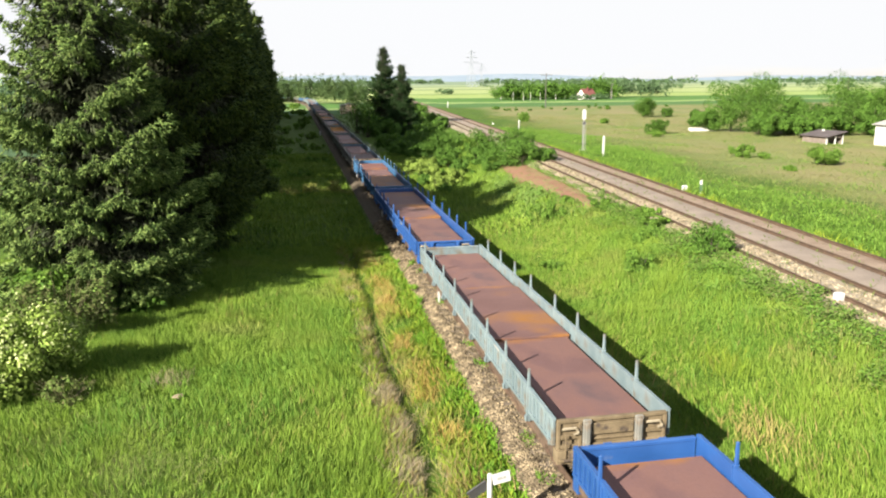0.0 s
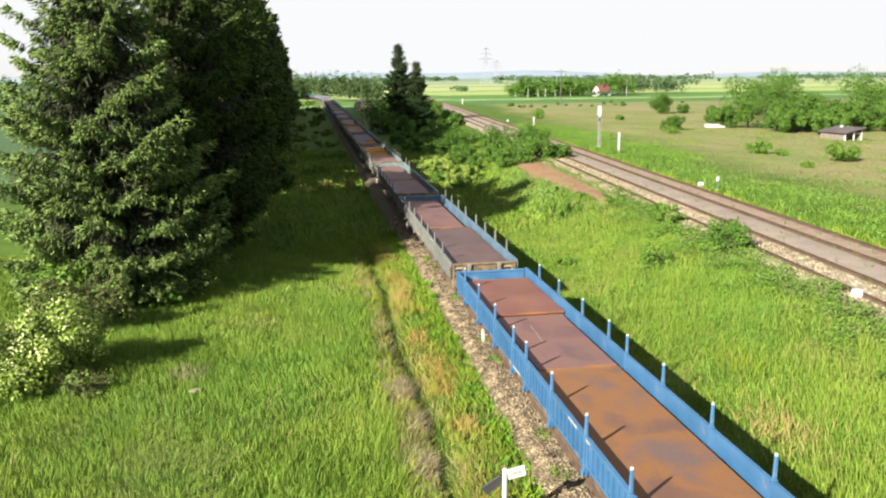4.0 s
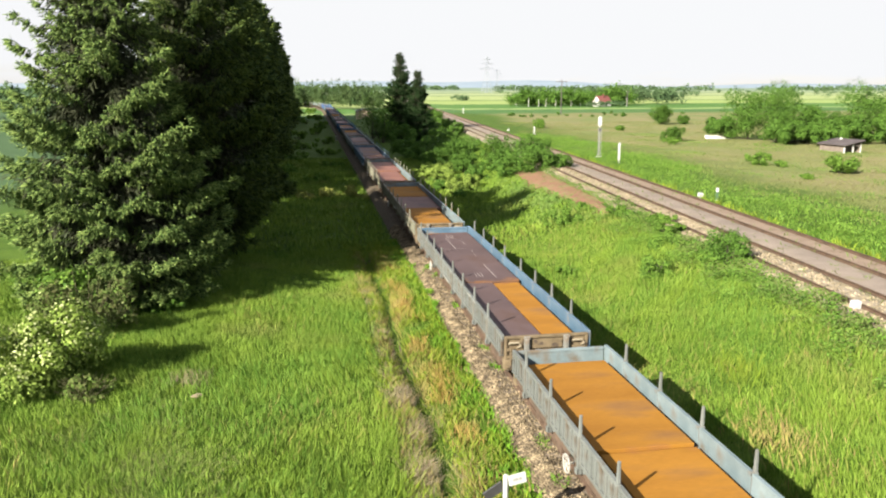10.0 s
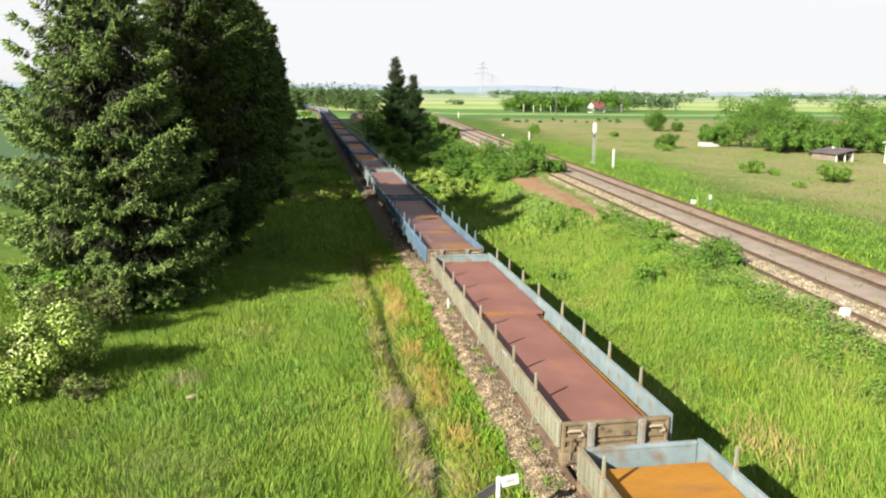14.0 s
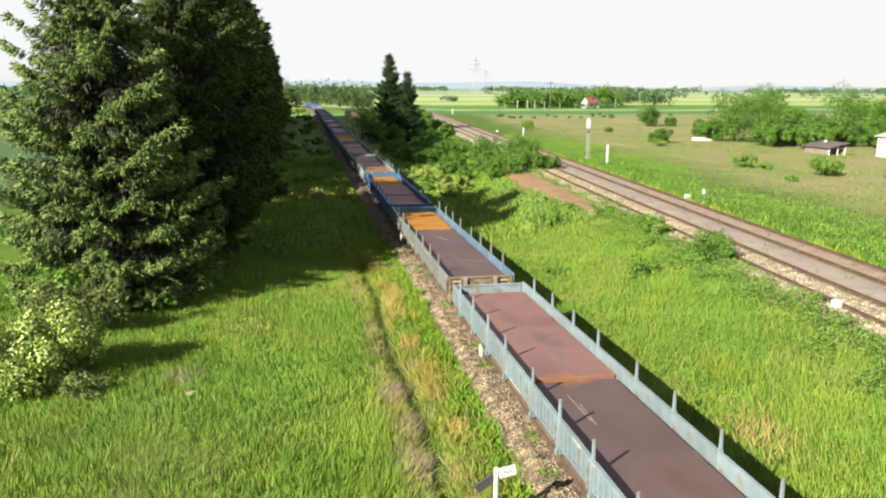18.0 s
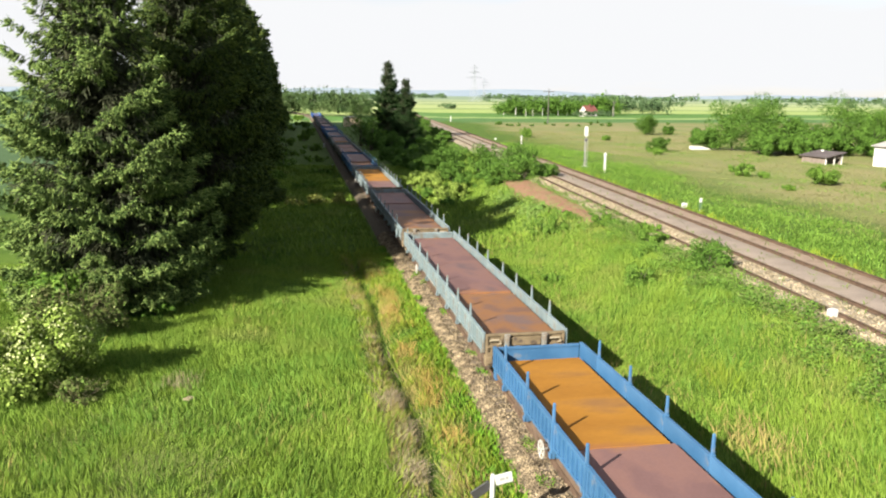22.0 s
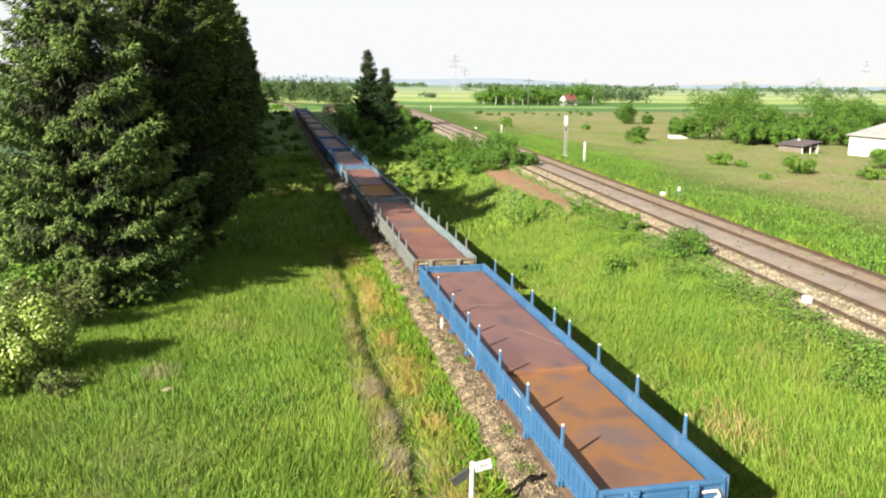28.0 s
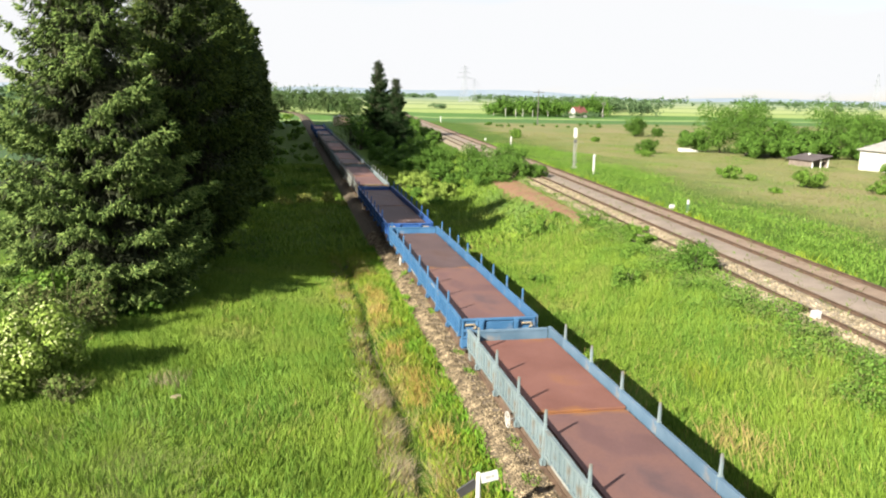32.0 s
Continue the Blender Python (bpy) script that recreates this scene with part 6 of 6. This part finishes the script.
def marker_post(x, y, h, w, label, pointed=False, band=None):
    top = tagged(empty("marker_post", on_ground(x, y)), label, "marker post")
    bm = bmesh.new()
    box(bm, -w / 2, w / 2, -0.06, 0.06, -0.2, h * 0.86)
    g = box(bm, -w / 2, w / 2, -0.06, 0.06, h * 0.86, h)
    if pointed:
        bmesh.ops.scale(bm, vec=(0.15, 1, 1), verts=[v for v in g if v.co.z > h * 0.95])
        bmesh.ops.scale(bm, vec=(1.7, 1, 1), verts=[v for v in g if v.co.z < h * 0.9])
    part("post", soften(bm, 0.015), M_WHITE, top)
    if band:
        part("band", boxes((-w / 2 - 0.004, w / 2 + 0.004, -0.066, 0.066, h * 0.15, h * 0.7)), band, top, "dull green band")
    return top


marker_post(31.9, 77.0, 2.2, 0.22, "white pointed marker post beside the main line", True)
marker_post(28.1, 50.0, 1.0, 0.18, "short white post with a dull green band", False, M_GREENPOST)
marker_post(35.8, 121.6, 1.7, 0.20, "white marker post beside the far main line", True)
marker_post(44.6, 225.0, 1.7, 0.26, "far white marker post beside the main line")
marker_post(4.9, 143.5, 0.8, 0.30, "low white post beside the goods line")
marker_post(4.6, 104.0, 0.4, 0.20, "low white peg beside the goods line")


def white_block(x, y, w, h, label):
    top = tagged(empty("marker_stone", on_ground(x, y)), label, "marker stone")
    bm = boxes((-w / 2, w / 2, -0.14, 0.14, -0.1, h))
    part("stone", soften(bm, w * 0.12), M_WHITE, top)
    return top


white_block(18.6, 23.35, 0.30, 0.66, "white-painted marker stone beside the main line")
white_block(27.5, 51.2, 0.38, 0.5, "rounded white-painted marker stone in the grass")
white_block(35.6, 137.5, 0.34, 0.36, "far white-painted marker stone beside the main line")

slab = tagged(empty("concrete_slab", on_ground(63.4, 113.6, -8)), "pale concrete slab lying in the meadow", "slab")
part("block", boxes((-1.9, 1.9, -0.8, 0.8, 0.0, 0.55), bevel=0.06), M_CONCRETE, slab)
stone = tagged(empty("field_stone", on_ground(-3.7, 24.1, 20, 0.0)), "flat pale stone lying in the grass", "stone")
bm = bmesh.new()
bmesh.ops.create_icosphere(bm, subdivisions=2, radius=1.0)
bmesh.ops.scale(bm, vec=(0.20, 0.12, 0.07), verts=bm.verts)
for v in bm.verts:
    v.co *= 1 + 0.18 * noise.noise(v.co * 6)
    v.co.z += 0.13
part("rock", bm, M_SANDSTONE, stone)


def gable_house(name, label, m, w, d, wall_h, ridge_h, wall_mat, roof_mat, windows=2, chimney=True):
    """House with a gable front along x; origin at the middle of its base."""
    top = tagged(empty(name, m), label, "building")
    bm = bmesh.new()
    v = [bm.verts.new(p) for y in (-d / 2, d / 2) for p in ((-w / 2, y, -0.2), (w / 2, y, -0.2), (w / 2, y, wall_h), (0, y, ridge_h - 0.06), (-w / 2, y, wall_h))]
    bm.faces.new(v[4::-1])
    bm.faces.new(v[5:])
    for i in range(5):
        j = (i + 1) % 5
        bm.faces.new((v[i], v[j], v[5 + j], v[5 + i]))
    part("plastered_wall", bm, wall_mat, top)
    for s in (-1, 1):
        a = math.atan2(ridge_h - wall_h, w / 2)
        L = (w / 2 + 0.35) / math.cos(a)
        sl = part("roof_slope", boxes((0, L, -d / 2 - 0.3, d / 2 + 0.3, 0, 0.10), bevel=0.02), roof_mat, top)
        sl.matrix_basis = Matrix.Translation((0, 0, ridge_h)) @ (Matrix.Identity(4) if s > 0 else Matrix.Rotation(math.pi, 4, "Z")) @ Matrix.Rotation(a, 4, "Y")
    for i in range(windows):
        x = -w / 2 + w * (i + 0.5) / windows
        wi = part("window", boxes((x - 0.45, x + 0.45, -d / 2 - 0.05, -d / 2 + 0.02, 1.0, 2.2), bevel=0.01), M_WHITE, top)
        part("pane", boxes((x - 0.38, x + 0.38, -d / 2 - 0.056, -d / 2 - 0.046, 1.07, 2.13)), M_GLASS, wi)
    if chimney:
        part("chimney", boxes((w * 0.12, w * 0.12 + 0.5, -0.25, 0.25, ridge_h - 0.8, ridge_h + 0.7), bevel=0.02), M_TILE, top)
    return top


gable_house("outbuilding", "white plastered outbuilding with a low grey roof", on_ground(79.0, 83.0, 4), 14.0, 7.5, 2.5, 4.2, M_PLASTER, M_ASBESTOS, 0, False)
gable_house("farmhouse", "far white farmhouse with a red tiled roof", on_ground(119.6, 309.2, -70), 4.8, 5.6, 2.0, 4.3, M_PLASTER, M_TILE, 2)
# The last is a hut form added in place of a tan sandy bank.
gable_house("lineside_hut", "hut-shaped stand-in for a tan sandy bank beyond the bushes", on_ground(16.6, 236.0, 4), 4.8, 4.0, 2.5, 3.0, M_OCHRE, M_ASBESTOS, 0, False)


def shed():
    top = tagged(empty("garden_shed", on_ground(66.2, 88.6, -84, 0.25) @ Matrix.Scale(0.80, 4)), "low grey shed with a dark sloping roof and an open end", "shed")
    part("back_wall", boxes((-2.6, 2.6, 1.45, 1.6, -0.1, 2.1)), M_BOARD, top)
    part("front_wall", boxes((-2.6, 2.45, -1.6, -1.47, -0.1, 1.35)), M_BOARD, top)
    part("side_wall", boxes((-2.6, -2.47, -1.46, 1.44, -0.1, 1.5)), M_BOARD, top)
    part("inner_wall", boxes((0.9, 1.0, -1.46, 1.44, -0.1, 1.5)), M_BOARD, top)
    for x, y in ((2.53, -1.5), (2.53, 0.1), (2.53, 1.52)):
        part("door_post", boxes((x - 0.08, x + 0.08, y - 0.08, y + 0.08, -0.1, 1.66 + 0.15 * y)), M_PLASTER, top)
    part("lintel", boxes((2.48, 2.60, -1.4, 1.43, 1.28, 1.40)), M_BOARD, top)
    rf = part("roof", boxes((-3.0, 3.0, -2.0, 2.0, 0, 0.14), bevel=0.03), M_FELT, top)
    rf.matrix_basis = pose(0, 0, 1.72, 11, 0, 0)
    part("roof_vent", boxes((-1.5, -1.1, 1.05, 1.35, 1.9, 2.35), bevel=0.05), M_PLASTER, top)
    return top


shed()


def utility_pole(x, y, h, arm):
    top = tagged(empty("utility_pole", on_ground(x, y)), "tall dark utility pole with a crossarm", "utility pole")
    bm = bmesh.new()
    rod(bm, (0, 0, -0.3), (0, 0, h), 0.17, 0.11, 10)
    part("pole", bm, M_POLE, top)
    part("crossarm", boxes((-arm / 2, arm / 2, -0.08, 0.08, h - 0.75, h - 0.57), bevel=0.01), M_POLE, top)
    for u in (-0.45, 0, 0.45):
        bm = bmesh.new()
        rod(bm, (u * arm, 0, h - 0.57), (u * arm, 0, h - 0.25), 0.07, 0.05, 8)
        part("insulator", bm, M_WHITE, top)
    return top


utility_pole(74.0, 224.0, 10.2, 3.6)
utility_pole(128.5, 304.0, 6.5, 1.2)


def pylon(x, y, h, arm, label):
    top = tagged(empty("power_pylon", on_ground(x, y, 20)), label, "power pylon", "far pylons")
    bm = bmesh.new()
    t = h / 170
    foot, waist = h * 0.11, h * 0.03
    for sx in (-1, 1):
        for sy in (-1, 1):
            rod(bm, (sx * foot, sy * foot, 0), (sx * waist, sy * waist, h * 0.6), t, t * 0.8, 4)
            rod(bm, (sx * waist, sy * waist, h * 0.6), (sx * 0.3, sy * 0.3, h), t * 0.8, t * 0.6, 4)
        for i in range(6):
            a, b = i / 6, (i + 1) / 6
            wa, wb = foot + (waist - foot) * a, foot + (waist - foot) * b
            rod(bm, (sx * wa, -wa, h * 0.6 * a), (sx * wb, wb, h * 0.6 * b), t * 0.6, seg=4)
            rod(bm, (-wa, sx * wa, h * 0.6 * a), (wb, sx * wb, h * 0.6 * b), t * 0.6, seg=4)
    part("tower", bm, M_LATTICE, top)
    for z, w in ((0.66, 1.0), (0.80, 0.75), (0.92, 0.5)):
        bm = bmesh.new()
        for s in (-1, 1):
            rod(bm, (0, 0, h * z), (s * arm * w, 0, h * z), t * 0.9, t * 0.5, 4)
            rod(bm, (0, 0, h * (z + 0.05)), (s * arm * w, 0, h * z), t * 0.7, t * 0.4, 4)
        part("arm", bm, M_LATTICE, top)
    return top


pylon(206.0, 900.0, 42.0, 11.0, "tall far lattice power pylon")
pylon(327.0, 1350.0, 37.0, 14.0, "lower far lattice power pylon")
pylon(690.0, 900.0, 22.0, 8.0, "small far lattice power pylon")
pylon(709.0, 840.0, 44.0, 9.0, "tall far lattice power pylon")

# dark brown earth in the bottom of the ditch
dy = np.arange(10.0, 56.0, 0.5)
dxs = np.array([-0.22, -0.1, 0.0, 0.1, 0.22])
DX = 3.15 + 0.1 * np.sin(dy * 0.4)[:, None] + dxs[None]
DY = np.repeat(dy[:, None], 5, 1)
DZ = ground_z(DX, DY) + 0.035
M_DITCH = mat("dark_brown_earth", (0.045, 0.034, 0.022), (0.09, 0.07, 0.045), 2.0, 0.95, 16, 0.3, 0.4)
di = np.array([(i * 5 + j, i * 5 + j + 1, i * 5 + j + 6, i * 5 + j + 5) for i in range(len(dy) - 1) for j in range(4)])
tagged(new("ditch_bed", shell("ditch_bed", np.stack([DX, DY, DZ], -1).reshape(-1, 3), di, M_DITCH)), "dark brown earth in a narrow ditch", "ditch", kind="structure")


# ---------------------------------------------------------------- movement
def travelled(t):
    """Metres that the train has come nearer since 0 s; it gathers a little speed."""
    return 11.158 * t + 0.01025 * t * t


def motions():
    for thing, middle, up, side, along in moving:
        rows = []
        for i in range(33):
            x, y, h = line_place(middle - travelled(i))
            rows.append((float(i), pose(x, y, RAIL_Z, 0, 0, h) @ pose(side, along, up)))
        walk(thing, rows)
    for wheelset, y in wheels[:84]:
        walk(wheelset, [(f / FPS, pose(0, y, 0.46, math.degrees(travelled(f / FPS) / 0.46))) for f in range(32 * FPS + 1)])


motions()
